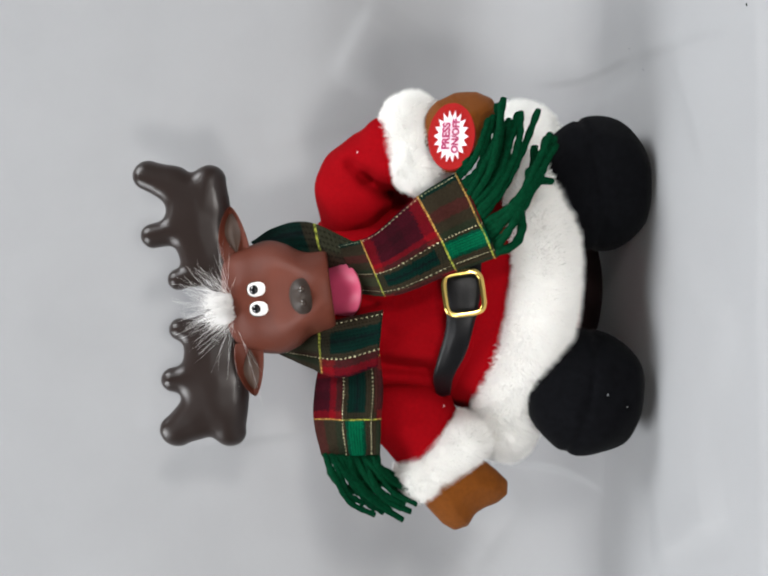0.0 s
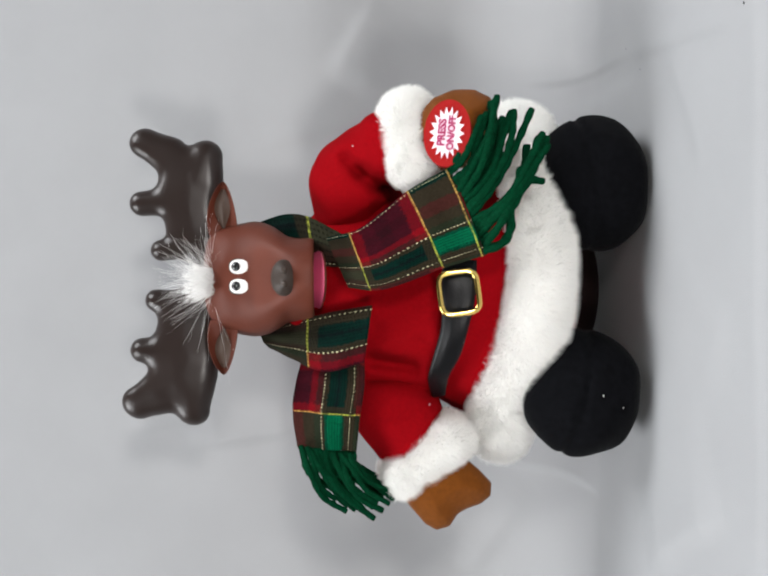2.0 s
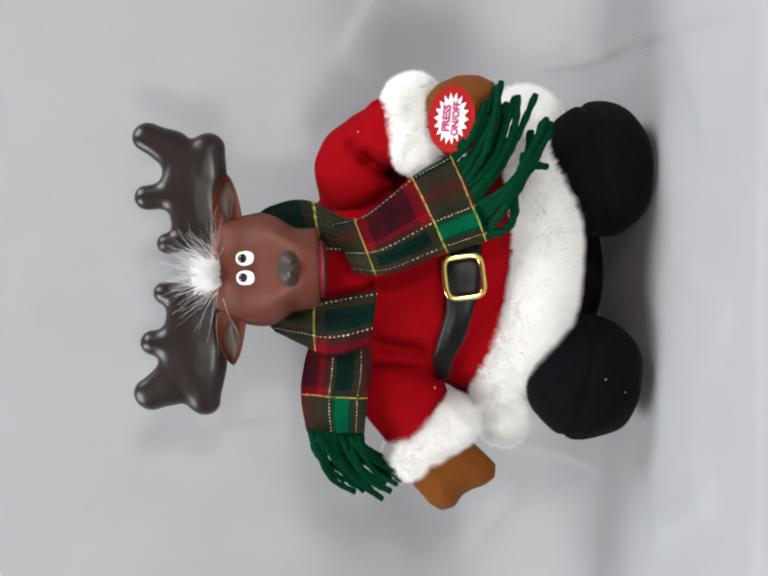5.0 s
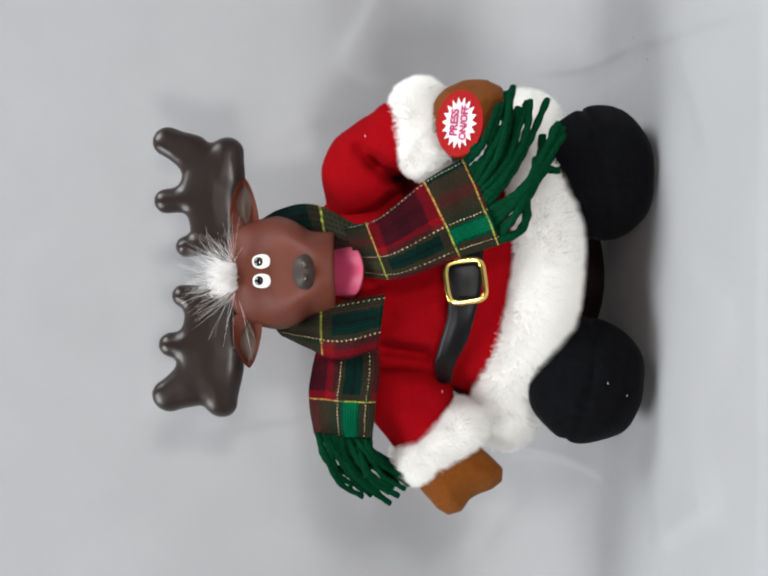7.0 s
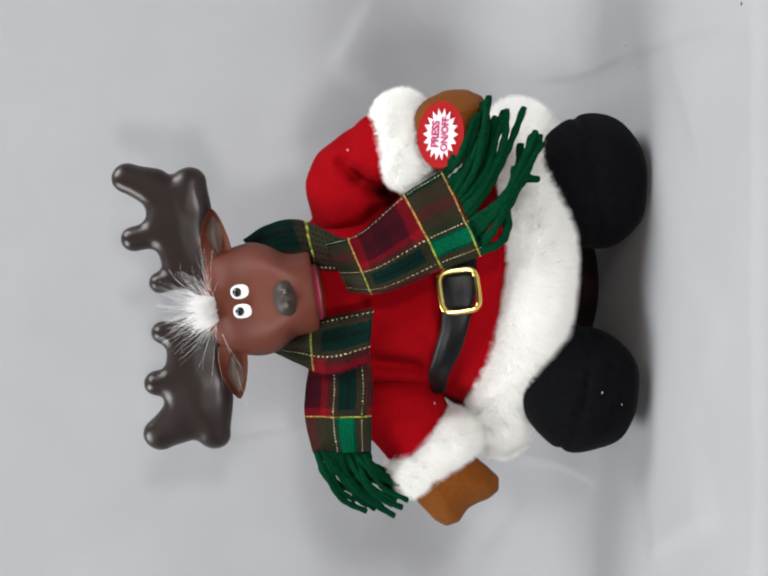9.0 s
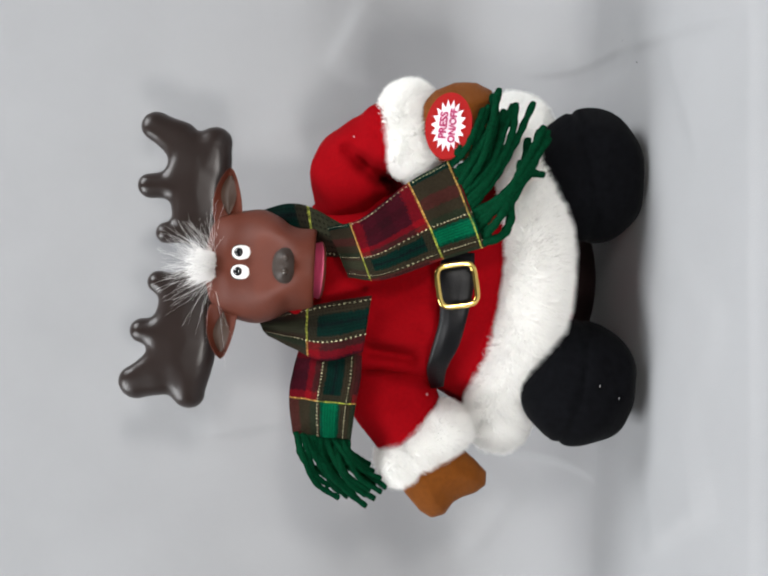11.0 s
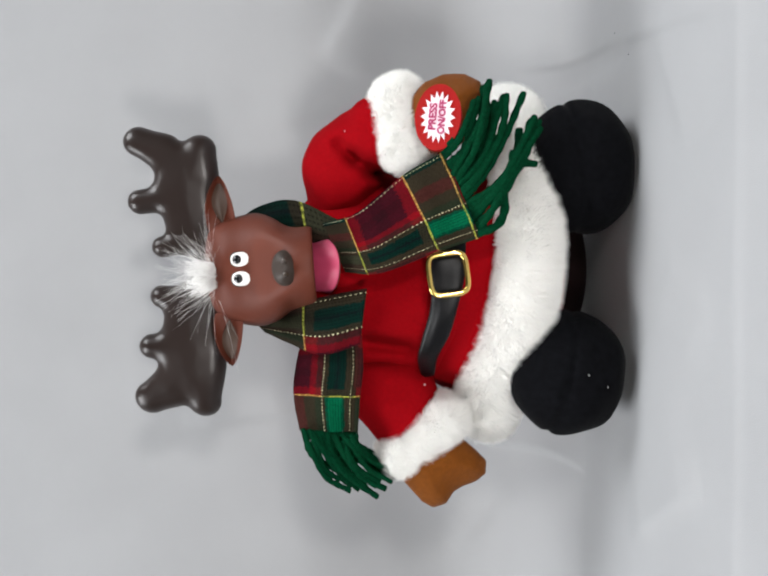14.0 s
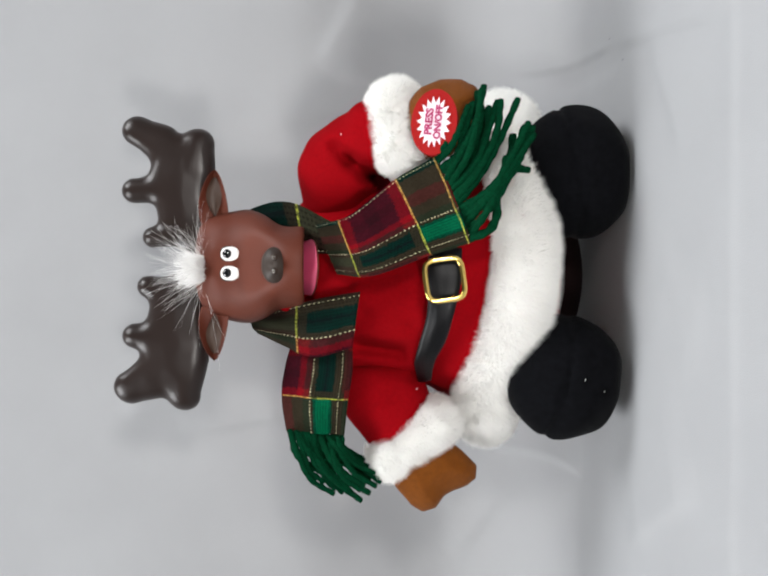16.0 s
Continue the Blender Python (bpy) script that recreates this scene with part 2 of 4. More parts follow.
def blob(fn, lo, hi, step):
    """A closed skin round fn < 0 (surface nets)."""
    ax = [np.arange(a, b + step, step) for a, b in zip(lo, hi)]
    P = np.stack(np.meshgrid(*ax, indexing="ij"), -1)
    V = fn(P)
    n = np.array(V.shape) - 1
    acc, cnt = np.zeros((*n, 3)), np.zeros(tuple(n))
    corner = lambda A, o: A[o[0]:o[0] + n[0], o[1]:o[1] + n[1], o[2]:o[2] + n[2]]
    for d in range(3):
        e = [0, 0, 0]
        e[d] = 1
        others = [i for i in range(3) if i != d]
        for i in (0, 1):
            for j in (0, 1):
                o = [0, 0, 0]
                o[others[0]], o[others[1]] = i, j
                q = [a + b for a, b in zip(o, e)]
                a, b = corner(V, o), corner(V, q)
                hit = (a < 0) != (b < 0)
                t = np.where(hit, a / np.where(hit, a - b, 1), 0)
                acc += np.where(hit[..., None], corner(P, o) * (1 - t[..., None]) + corner(P, q) * t[..., None], 0)
                cnt += hit
    live = cnt > 0
    ids = -np.ones(tuple(n), int)
    ids[live] = np.arange(live.sum())
    verts = acc[live] / cnt[live][:, None]
    faces = []
    for d in range(3):
        others = [(d + 1) % 3, (d + 2) % 3]
        sl = [slice(1, -1)] * 3
        a = [slice(1, -1)] * 3
        b = [slice(1, -1)] * 3
        a[d], b[d] = slice(0, -1), slice(1, None)
        A, B = V[tuple(a)] < 0, V[tuple(b)] < 0
        for cond, flip in ((A & ~B, False), (~A & B, True)):
            k = np.argwhere(cond) + np.array([0 if i == d else 1 for i in range(3)])
            quad = []
            for i, j in ((1, 1), (0, 1), (0, 0), (1, 0)):
                c = k.copy()
                c[:, others[0]] -= i
                c[:, others[1]] -= j
                quad.append(ids[c[:, 0], c[:, 1], c[:, 2]])
            quad = np.stack(quad[::-1] if flip else quad, 1)
            faces.append(quad)
    return verts, np.concatenate(faces)


def smin(a, b, k):
    h = np.clip(0.5 + 0.5 * (b - a) / k, 0, 1)
    return b * (1 - h) + a * h - k * h * (1 - h)


def capsule(P, a, b, ra, rb, flat=1.0):
    a, b = np.array(a), np.array(b)
    S = np.array([1, flat, 1])
    pa, ba = (P - a) * S, (b - a) * S
    h = np.clip((pa @ ba) / max(ba @ ba, 1e-12), 0, 1)
    return np.linalg.norm(pa - h[..., None] * ba, axis=-1) - (ra + (rb - ra) * h)


def crease(P, a, b, w):
    """A groove along the line a to b of the front elevation."""
    eye = np.array((0, -DIST, EYE))
    Q = eye + (P - eye) * ((DIST + a[1]) / (DIST + P[..., 1]))[..., None]
    return np.exp(-(capsule(Q, a, b, 0, 0, 0.0) / w) ** 2) * (P[..., 1] < 0.03)


def ellipsoid(P, c, r):
    r = np.array(r)
    q = (P - np.array(c)) / r
    k = np.linalg.norm(q, axis=-1)
    return (k - 1) * r.min()


def ripple(P, size, depth, seed=0.0):
    """Cloth-like unevenness, cheap sums of waves."""
    s = 0
    for i, (a, b, c) in enumerate(((1, .6, .3), (-.5, 1, .8), (.7, -.4, 1.1), (.2, .9, -1.2), (1.4, .3, -.7))):
        s = s + np.sin((P[..., 0] * a + P[..., 1] * b + P[..., 2] * c) * 6.283 / size + i * 2.1 + seed)
    return depth * s / 5


def catmull(pts, n):
    pts = [np.array(p, float) for p in pts]
    q = [2 * pts[0] - pts[1], *pts, 2 * pts[-1] - pts[-2]]
    out = []
    for t in np.linspace(0, len(pts) - 1, n):
        i = min(int(t), len(pts) - 2)
        f = t - i
        a, b, c, d = q[i:i + 4]
        out.append(0.5 * (2 * b + (c - a) * f + (2 * a - 5 * b + 4 * c - d) * f * f + (3 * b - a - 3 * c + d) * f ** 3))
    return np.array(out)


def tube(pts, radii, n=24, sides=10, closed=False):
    c = catmull(pts, n)
    r = np.interp(np.linspace(0, 1, n), np.linspace(0, 1, len(radii)), radii)
    tan = np.gradient(c, axis=0)
    tan /= np.linalg.norm(tan, axis=1)[:, None] + 1e-12
    up = np.array([0, -1, 0.0])
    if abs(tan[0] @ up) > 0.9:
        up = np.array([0, 0, 1.0])
    verts, faces = [], []
    for i in range(n):
        u = up - tan[i] * (up @ tan[i])
        u /= np.linalg.norm(u)
        up = u
        v = np.cross(tan[i], u)
        for k in range(sides):
            a = 2 * math.pi * k / sides
            verts.append(c[i] + r[i] * (math.cos(a) * u + math.sin(a) * v))
    for i in range(n - 1):
        for k in range(sides):
            faces.append((i * sides + k, i * sides + (k + 1) % sides, (i + 1) * sides + (k + 1) % sides, (i + 1) * sides + k))
    faces.append(tuple(range(sides))[::-1])
    faces.append(tuple((n - 1) * sides + k for k in range(sides)))
    return verts, faces


def band(edge_a, edge_b, uv, n=40, m=20, thick=0.0014, wave=0.0008, bulge=0.003, seed=0):
    """A strip of cloth between two edge curves, with thickness, a slight bulge and ripples. uv: u0, u1 along, v0, v1 across."""
    A, B = catmull(edge_a, n), catmull(edge_b, n)
    s, t = np.meshgrid(np.linspace(0, 1, n), np.linspace(0, 1, m), indexing="ij")
    G = A[:, None] * (1 - t[..., None]) + B[:, None] * t[..., None]
    rng = np.random.default_rng(seed)
    ph = rng.random(4) * 6
    dy = -bulge * np.sin(np.pi * t) + wave * (np.sin(9 * s + 5 * t + ph[0]) + np.sin(15 * t - 6 * s + ph[1]) + 0.6 * np.sin(23 * s + ph[2]))
    G[..., 1] += dy
    front_v = G.reshape(-1, 3)
    back_v = front_v + np.array([0, thick, 0])
    U = np.stack([uv[0] + (uv[1] - uv[0]) * s, uv[2] + (uv[3] - uv[2]) * t], -1).reshape(-1, 2)
    N = n * m
    idx = np.arange(N).reshape(n, m)
    q = np.stack([idx[:-1, :-1], idx[1:, :-1], idx[1:, 1:], idx[:-1, 1:]], -1).reshape(-1, 4)
    rim = np.concatenate([idx[0, :], idx[1:, -1], idx[-1, -2::-1], idx[-2:0:-1, 0]])
    rq = np.stack([rim, np.roll(rim, -1), np.roll(rim, -1) + N, rim + N], -1)
    return np.concatenate([front_v, back_v]), np.concatenate([q, q[:, ::-1] + N, rq]), np.concatenate([U, U])


def pile(verts, faces, count, length, width, seed, droop=0.3, ruffle=0.44):
    """Short tapered fibres that stand on a skin, joined to it."""
    rng = np.random.default_rng(seed)
    V = np.asarray(verts, float)
    F = np.asarray([f for f in faces if len(f) == 4])
    tri = np.concatenate([F[:, [0, 1, 2]], F[:, [0, 2, 3]]])
    a, b, c = V[tri[:, 0]], V[tri[:, 1]], V[tri[:, 2]]
    nrm = np.cross(b - a, c - a)
    area = np.linalg.norm(nrm, axis=1)
    keep = rng.choice(len(tri), count, p=area / area.sum())
    u, v = rng.random(count), rng.random(count)
    w = u + v > 1
    u[w], v[w] = 1 - u[w], 1 - v[w]
    p = a[keep] + (b - a)[keep] * u[:, None] + (c - a)[keep] * v[:, None]
    nn = nrm[keep] / (area[keep][:, None] + 1e-15)
    lock = np.stack([ripple(p, 0.013, 1, k * 1.7 + seed) for k in range(3)], -1) * 1.0
    d = nn * 0.8 + ruffle * (lock + 0.6 * rng.normal(size=(count, 3)))
    d[:, 2] -= droop
    d /= np.linalg.norm(d, axis=1)[:, None]
    side = np.cross(d, nn + 0.25 * rng.normal(size=(count, 3)))
    side /= np.linalg.norm(side, axis=1)[:, None] + 1e-9
    L = (length * (0.6 + 0.6 * rng.random(count)))[:, None]
    root = p - nn * 0.0006
    mid = root + d * L * 0.6
    tip = root + d * L + np.array([0, 0, -1]) * L * 0.18
    W = width
    blades = np.stack([root - side * W, root + side * W, mid + side * W * 0.7, mid - side * W * 0.7, tip], 1).reshape(-1, 3)
    o = len(V) + 5 * np.arange(count)
    quads = np.stack([o, o + 1, o + 2, o + 3], 1)
    tris = np.stack([o + 3, o + 2, o + 4], 1)
    return np.concatenate([V, blades]), [*map(tuple, faces), *map(tuple, quads), *map(tuple, tris)]


# ---- the place: a sheet that sweeps from the table up the wall, in a plain room ----
WALL_Y, SWEEP = 0.135, 0.09


def sheet_profile(s):
    """Depth and height at arc length s from the front of the table."""
    flat = 0.75 + WALL_Y - SWEEP
    arc = SWEEP * math.pi / 2
    s = np.asarray(s, float)
    a = np.clip((s - flat) / SWEEP, 0, math.pi / 2)
    y = np.where(s < flat, s - 0.75, WALL_Y - SWEEP + SWEEP * np.sin(a))
    z = np.where(s < flat, 0, SWEEP * (1 - np.cos(a)) + np.maximum(s - flat - arc, 0))
    return y, z


def build_sheet():
    s = np.unique(np.concatenate([np.arange(0, 0.45, 0.02), np.arange(0.45, 1.25, 0.0023), np.arange(1.25, 1.9, 0.03)]))
    x = np.unique(np.concatenate([np.arange(-0.9, -0.3, 0.03), np.arange(-0.3, 0.3, 0.0023), np.arange(0.3, 0.91, 0.03)]).round(4))
    y, z = sheet_profile(s)
    a = np.clip((s - 0.75 - WALL_Y + SWEEP) / SWEEP, 0, math.pi / 2)
    ny, nz = -np.sin(a), np.cos(a)
    S, X = np.meshgrid(s, x, indexing="ij")
    d = np.zeros_like(S)
    # folds: end points (s, x), height, width
    for s0, x0, s1, x1, hgt, wid in FOLDS:
        ds, dx = s1 - s0, x1 - x0
        ln = math.hypot(ds, dx)
        t = ((S - s0) * ds + (X - x0) * dx) / ln ** 2
        off = ((S - s0) * dx - (X - x0) * ds) / ln + 0.0007 * np.sin(t * 7)
        fade = np.clip(np.minimum(t + 0.05, 1.05 - t) / 0.25, 0, 1)
        d += hgt * fade * np.where(off > 0, np.exp(-off / (9 * wid)), np.exp(-(off / (1.3 * wid)) ** 2))
    P = np.stack([X, S, 0 * S], -1)
    # the hanging part bellies out above the toy and falls back below it; shape added to darken that band
    h = S - (0.75 + WALL_Y - SWEEP + SWEEP * math.pi / 2) + SWEEP
    d += 0.015 * np.where(h > 0.20, np.exp(-((h - 0.20) / 0.20) ** 2), np.exp(-((h - 0.20) / 0.075) ** 2))
    d += 0.0011 + ripple(P, 0.19, 0.0012) + ripple(P, 0.07, 0.0003, 2.0) + ripple(P, 0.021, 0.00004, 4.0)
    V = np.stack([X, y[:, None] + ny[:, None] * d, z[:, None] + nz[:, None] * d], -1)
    idx = np.arange(S.size).reshape(S.shape)
    q = np.stack([idx[:-1, :-1], idx[:-1, 1:], idx[1:, 1:], idx[1:, :-1]], -1).reshape(-1, 4)
    ob = new("backdrop", mesh_ob("backdrop", V.reshape(-1, 3), q, CLOTH))
    return tagged(ob, "light grey creased sheet swept from table up the wall", "backdrop", kind="structure")


FOLDS = [
    (0.875, 0.151, 0.745, 0.134, 0.0014, 0.0014),
    (0.745, 0.134, 0.606, 0.102, 0.0012, 0.0016),
    (0.856, 0.137, 0.715, 0.120, -0.0015, 0.006),
    (0.911, -0.126, 0.802, -0.129, 0.0036, 0.0025),
    (1.173, -0.103, 1.123, -0.099, 0.0010, 0.003),
    (1.126, -0.116, 1.043, -0.105, 0.0018, 0.003),
    (0.603, -0.300, 0.604, 0.300, 0.0006, 0.004),
    (0.708, -0.139, 0.632, -0.095, 0.0022, 0.004),
    (1.020, 0.154, 0.908, 0.139, 0.0018, 0.004),
    (1.073, 0.112, 0.975, 0.131, 0.0014, 0.006),
    (0.843, 0.148, 0.847, 0.219, 0.0016, 0.005),
    (0.990, 0.214, 1.024, 0.157, 0.0018, 0.006),
    (0.683, 0.117, 0.646, 0.055, 0.0008, 0.005),
    (0.623, -0.022, 0.671, 0.006, 0.0008, 0.005),
    (0.923, -0.211, 0.873, -0.149, 0.0018, 0.006),
]
backdrop = build_sheet()


def specks(sheet):
    """Tiny dark lint that clings to the sheet."""
    for s, x, r in ((1.207, -0.066, 0.0004), (0.745, 0.137, 0.0003), (0.722, 0.118, 0.0003), (0.657, -0.012, 0.0003), (0.955, -0.214, 0.0006), (0.61, 0.109, 0.0006)):
        y, z = (float(k) for k in sheet_profile(s))
        wall = s > 0.95
        c = Vector((x, y - (0.002 if wall else 0), z + (0 if wall else 0.0022)))
        v, f = tube([c - Vector((r, 0, 0)), c, c + Vector((r, 0, r * 0.6))], [r * 0.4, r * 0.7, r * 0.3], 6, 6)
        part("lint_speck", mesh_ob("lint_speck", v, f, VELVET), sheet)


def box(name, lo, hi, mat, label, category, kind="structure", bevel=0.0):
    bm = bmesh.new()
    bmesh.ops.create_cube(bm, size=1)
    bmesh.ops.transform(bm, matrix=Matrix.LocRotScale([(a + b) / 2 for a, b in zip(lo, hi)], None, [b - a for a, b in zip(lo, hi)]), verts=bm.verts)
    if bevel:
        bmesh.ops.bevel(bm, geom=bm.edges[:], offset=bevel, segments=2, affect="EDGES")
    me = bpy.data.meshes.new(name)
    bm.to_mesh(me)
    bm.free()
    me.materials.append(mat)
    return tagged(new(name, me), label, category, kind=kind)


specks(backdrop)
# unseen room added round the table to close it and bounce light
box("wall_north", (-1.6, WALL_Y + 0.012, -0.75), (1.6, WALL_Y + 0.112, 1.75), PLASTER, "plain unseen wall added behind the sheet", "wall")
box("wall_south", (-1.6, -2.3, -0.75), (1.6, -2.2, 1.75), PLASTER, "plain unseen wall added to bounce light", "wall")
box("wall_west", (-1.7, -2.2, -0.75), (-1.6, WALL_Y + 0.112, 1.75), PLASTER, "plain unseen wall added to bounce light", "wall")
box("wall_east", (1.6, -2.2, -0.75), (1.7, WALL_Y + 0.112, 1.75), PLASTER, "plain unseen wall added to bounce light", "wall")
box("floor", (-1.7, -2.3, -0.85), (1.7, WALL_Y + 0.112, -0.75), CARPET, "plain unseen carpet floor added to close the room", "floor")
box("ceiling", (-1.7, -2.3, 1.75), (1.7, WALL_Y + 0.112, 1.85), PLASTER, "plain unseen ceiling added to bounce light", "ceiling")
box("table", (-0.92, -0.76, -0.04), (0.92, WALL_Y + 0.008, -0.002), WOOD, "wooden table top under the grey sheet", "table", "structure", 0.004)

# ---- the toy ----
toy = new("reindeer_toy")
tagged(toy, "seated plush reindeer toy in red coat and plaid scarf", "toy")

# boots
def boot(c, rx, rz, ry, tilt, seam, label, lint):
    c = np.array(c)
    ca, sa = math.cos(radians(tilt)), math.sin(radians(tilt))

    def fn(P):
        q = P - c
        u, w = q[..., 0] * ca + q[..., 2] * sa, -q[..., 0] * sa + q[..., 2] * ca
        e = 2.12
        k = (np.abs(u / rx) ** e + np.abs(w / rz) ** e + np.abs(q[..., 1] / ry) ** 2.2) ** (1 / e)
        d = (k - 1) * min(rx, ry, rz)
        d = d + 0.0016 * np.exp(-((w - seam) / 0.0016) ** 2) + ripple(P, 0.03, 0.0009)
        return np.maximum(d, 0.0016 - P[..., 2])

    v, f = blob(fn, c - [rx + .006, ry + .006, rz + .006], c + [rx + .006, ry + .006, rz + .006], 0.0019)
    ob = part("boot", mesh_ob("boot", v, f, VELVET), toy, label)
    for a, b in lint:
        y = c[1] - ry
        for _ in range(4):
            p = front(a, b, y)
            y = c[1] - ry * math.sqrt(max(0.05, 1 - ((p.x - c[0]) / rx) ** 2 - ((p.z - c[2]) / rz) ** 2)) - 0.0004
        p = front(a, b, y)
        v, f = tube([p + Vector((-0.0005, 0, 0)), p + Vector((0, -0.0003, 0.0002)), p + Vector((0.0005, 0, 0))], [0.0001, 0.0002, 0.0001], 5, 6)
        part("lint_speck", mesh_ob("lint_speck", v, f, FUR), ob)
    return ob


boot(front(1213, 379, -0.024), 0.0368, 0.0298, 0.029, 8, 0.006, "black velvet boot with a seam across the toe", ((1165, 438),))
boot(front(1191, 799, -0.030), 0.0338, 0.0308, 0.029, -12, 0.004, "black velvet boot with lint specks", ((1240, 808), (1280, 832), (1236, 720), (1152, 850), (1150, 822)))

# trousers and seat, mostly in the shade under the coat, which their dark colour also paints
def seat_fn(P):
    d = ellipsoid(P, (0.0, 0.050, 0.040), (0.062, 0.045, 0.037))
    for a, b, y in ((1229, 375, -0.02), (1204, 805, -0.01)):
        d = smin(d, capsule(P, (0.0 + (0.03 if b < 588 else -0.03), 0.045, 0.042), front(a, b, y), 0.024, 0.020), 0.006)
    return np.maximum(d, 0.0016 - P[..., 2])


v, f = blob(seat_fn, (-0.12, -0.05, -0.004), (0.12, 0.095, 0.09), 0.003)
part("trousers", mesh_ob("trousers", v, f, TROUSER), toy, "felt trousers coloured dark for the shade under the coat")

# coat skirt below the belt
def skirt_fn(P):
    d = ellipsoid(P, front(985, 620, 0.025), (0.066, 0.060, 0.052))
    d = smin(d, ellipsoid(P, front(1065, 600, 0.030), (0.064, 0.050, 0.022)), 0.03)
    return d + ripple(P, 0.035, 0.0016)


v, f = blob(skirt_fn, (-0.10, -0.055, 0.02), (0.10, 0.10, 0.16), 0.003)
skirt = part("coat_skirt", mesh_ob("coat_skirt", v, f, RED), toy, "red felt coat skirt")

hem_line = [front(1045, 262, 0.035), front(1072, 285, 0.008), front(1090, 370, -0.018), front(1107, 480, -0.036), front(1110, 580, -0.045), front(1090, 690, -0.036), front(1048, 780, -0.018), front(1026, 854, -0.004), front(1024, 886, 0.022)]
v, f = tube(hem_line, [0.014, 0.0160, 0.0158, 0.0146, 0.0146, 0.0155, 0.0162, 0.0172, 0.015], 60, 20)
v, f = pile(v, f, 100000, 0.0058, 0.00016, 3)
part("hem_trim", mesh_ob("hem_trim", v, f, FUR), skirt, "white fluffy plush hem trim")

belt_a = [front(914, 530, -0.050), front(911, 600, -0.052), front(910, 670, -0.049), front(893, 735, -0.040), front(884, 775, -0.030), front(892, 812, -0.012)]
belt_b = [front(982, 535, -0.052), front(979, 610, -0.054), front(966, 670, -0.052), front(950, 725, -0.045), front(926, 770, -0.034), front(918, 808, -0.016)]
v, f, u = band(belt_a, belt_b, (0, 1, 0, 1), 40, 8, 0.002, 0.0002, 0.0012)
part("belt", mesh_ob("belt", v, f, LEATHER), skirt, "black leatherette belt")


def ring(c, hx, hz, r, tilt, lean=0.0):
    """A rounded rectangular frame of wire."""
    pts = []
    for k in range(48):
        a = 2 * math.pi * k / 48
        ca, sa = math.cos(a), math.sin(a)
        e = 0.45
        p = Vector((hx * math.copysign(abs(ca) ** e, ca), 0, hz * math.copysign(abs(sa) ** e, sa)))
        pts.append(c + Matrix.Rotation(radians(lean), 3, "X") @ (Matrix.Rotation(radians(tilt), 3, "Y") @ p))
    verts, faces = [], []
    n, sides = 48, 10
    for i in range(n):
        t = (pts[(i + 1) % n] - pts[i - 1]).normalized()
        u = Vector((0, -1, 0))
        u = (u - t * u.dot(t)).normalized()
        w = t.cross(u)
        for k in range(sides):
            a = 2 * math.pi * k / sides
            verts.append(pts[i] + r * (0.8 * math.cos(a) * u + 1.15 * math.sin(a) * w))
    for i in range(n):
        for k in range(sides):
            j = (i + 1) % n
            faces.append((i * sides + k, i * sides + (k + 1) % sides, j * sides + (k + 1) % sides, j * sides + k))
    return verts, faces


v, f = ring(front(946, 601, -0.0575), 0.0104, 0.0096, 0.00125, -8)
part("buckle", mesh_ob("buckle", v, f, GOLD), skirt, "gold-coloured metal belt buckle")

# ---- torso, which leans and bobs ----
HUB = front(900, 600, 0.0)
NECK = front(720, 600, 0.0)
HEAD_TILT = -7.8


def torso_fn(P):
    d = ellipsoid(P, front(870, 610, 0.02), (0.060, 0.058, 0.062))
    d = smin(d, ellipsoid(P, front(760, 590, 0.03), (0.058, 0.042, 0.040)), 0.03)
    d = smin(d, ellipsoid(P, front(715, 620, 0.03), (0.040, 0.034, 0.030)), 0.02)
    for a, b, w, h in ((front(770, 705, -0.030), front(850, 672, -0.046), 0.0045, 0.0022), (front(780, 742, -0.03), front(868, 752, -0.03), 0.0042, 0.0075), (front(800, 640, -0.036), front(880, 612, -0.046), 0.004, 0.0016),
                       (front(860, 640, -0.04), front(895, 700, -0.04), 0.004, 0.0014), (front(820, 715, -0.04), front(885, 700, -0.04), 0.003, 0.0018), (front(725, 690, -0.04), front(745, 735, -0.04), 0.004, 0.002), (front(778, 655, -0.04), front(800, 690, -0.04), 0.003, 0.0014)):
        d = d + h * crease(P, a, b, w)
    return d + ripple(P, 0.045, 0.0016, 1.0)


v, f = blob(torso_fn, (-0.10, -0.06, 0.04), (0.10, 0.10, 0.21), 0.0026)
torso_me = mesh_ob("torso", v, f, RED)
torso = new("torso", torso_me)
torso.parent = toy
BASE["torso"] = Matrix.Translation(HUB)
torso_me.transform(BASE["torso"].inverted())
tagged(torso, label="red felt coat body")


def sleeve(pts, radii, fold, label, seed, cut=None):
    def fn(P):
        d = 1.0
        for i in range(len(pts) - 1):
            c = capsule(P, pts[i], pts[i + 1], radii[i], radii[i + 1])
            d = c if i == 0 else smin(d, c, 0.012)
        for a, b, w, h in fold:
            d = d + h * crease(P, a, b, w)
        d = d + ripple(P, 0.03, 0.0013, seed)
        if cut:
            d = np.maximum(d, (P - np.array(cut[0])) @ np.array((cut[1] - cut[0]).normalized()))
        return d

    lo = np.min([np.array(p) - max(radii) - .006 for p in pts], 0)
    hi = np.max([np.array(p) + max(radii) + .006 for p in pts], 0)
    v, f = blob(fn, lo, hi, 0.0018)
    return part("sleeve", mesh_ob("sleeve", v, f, RED), torso, label)


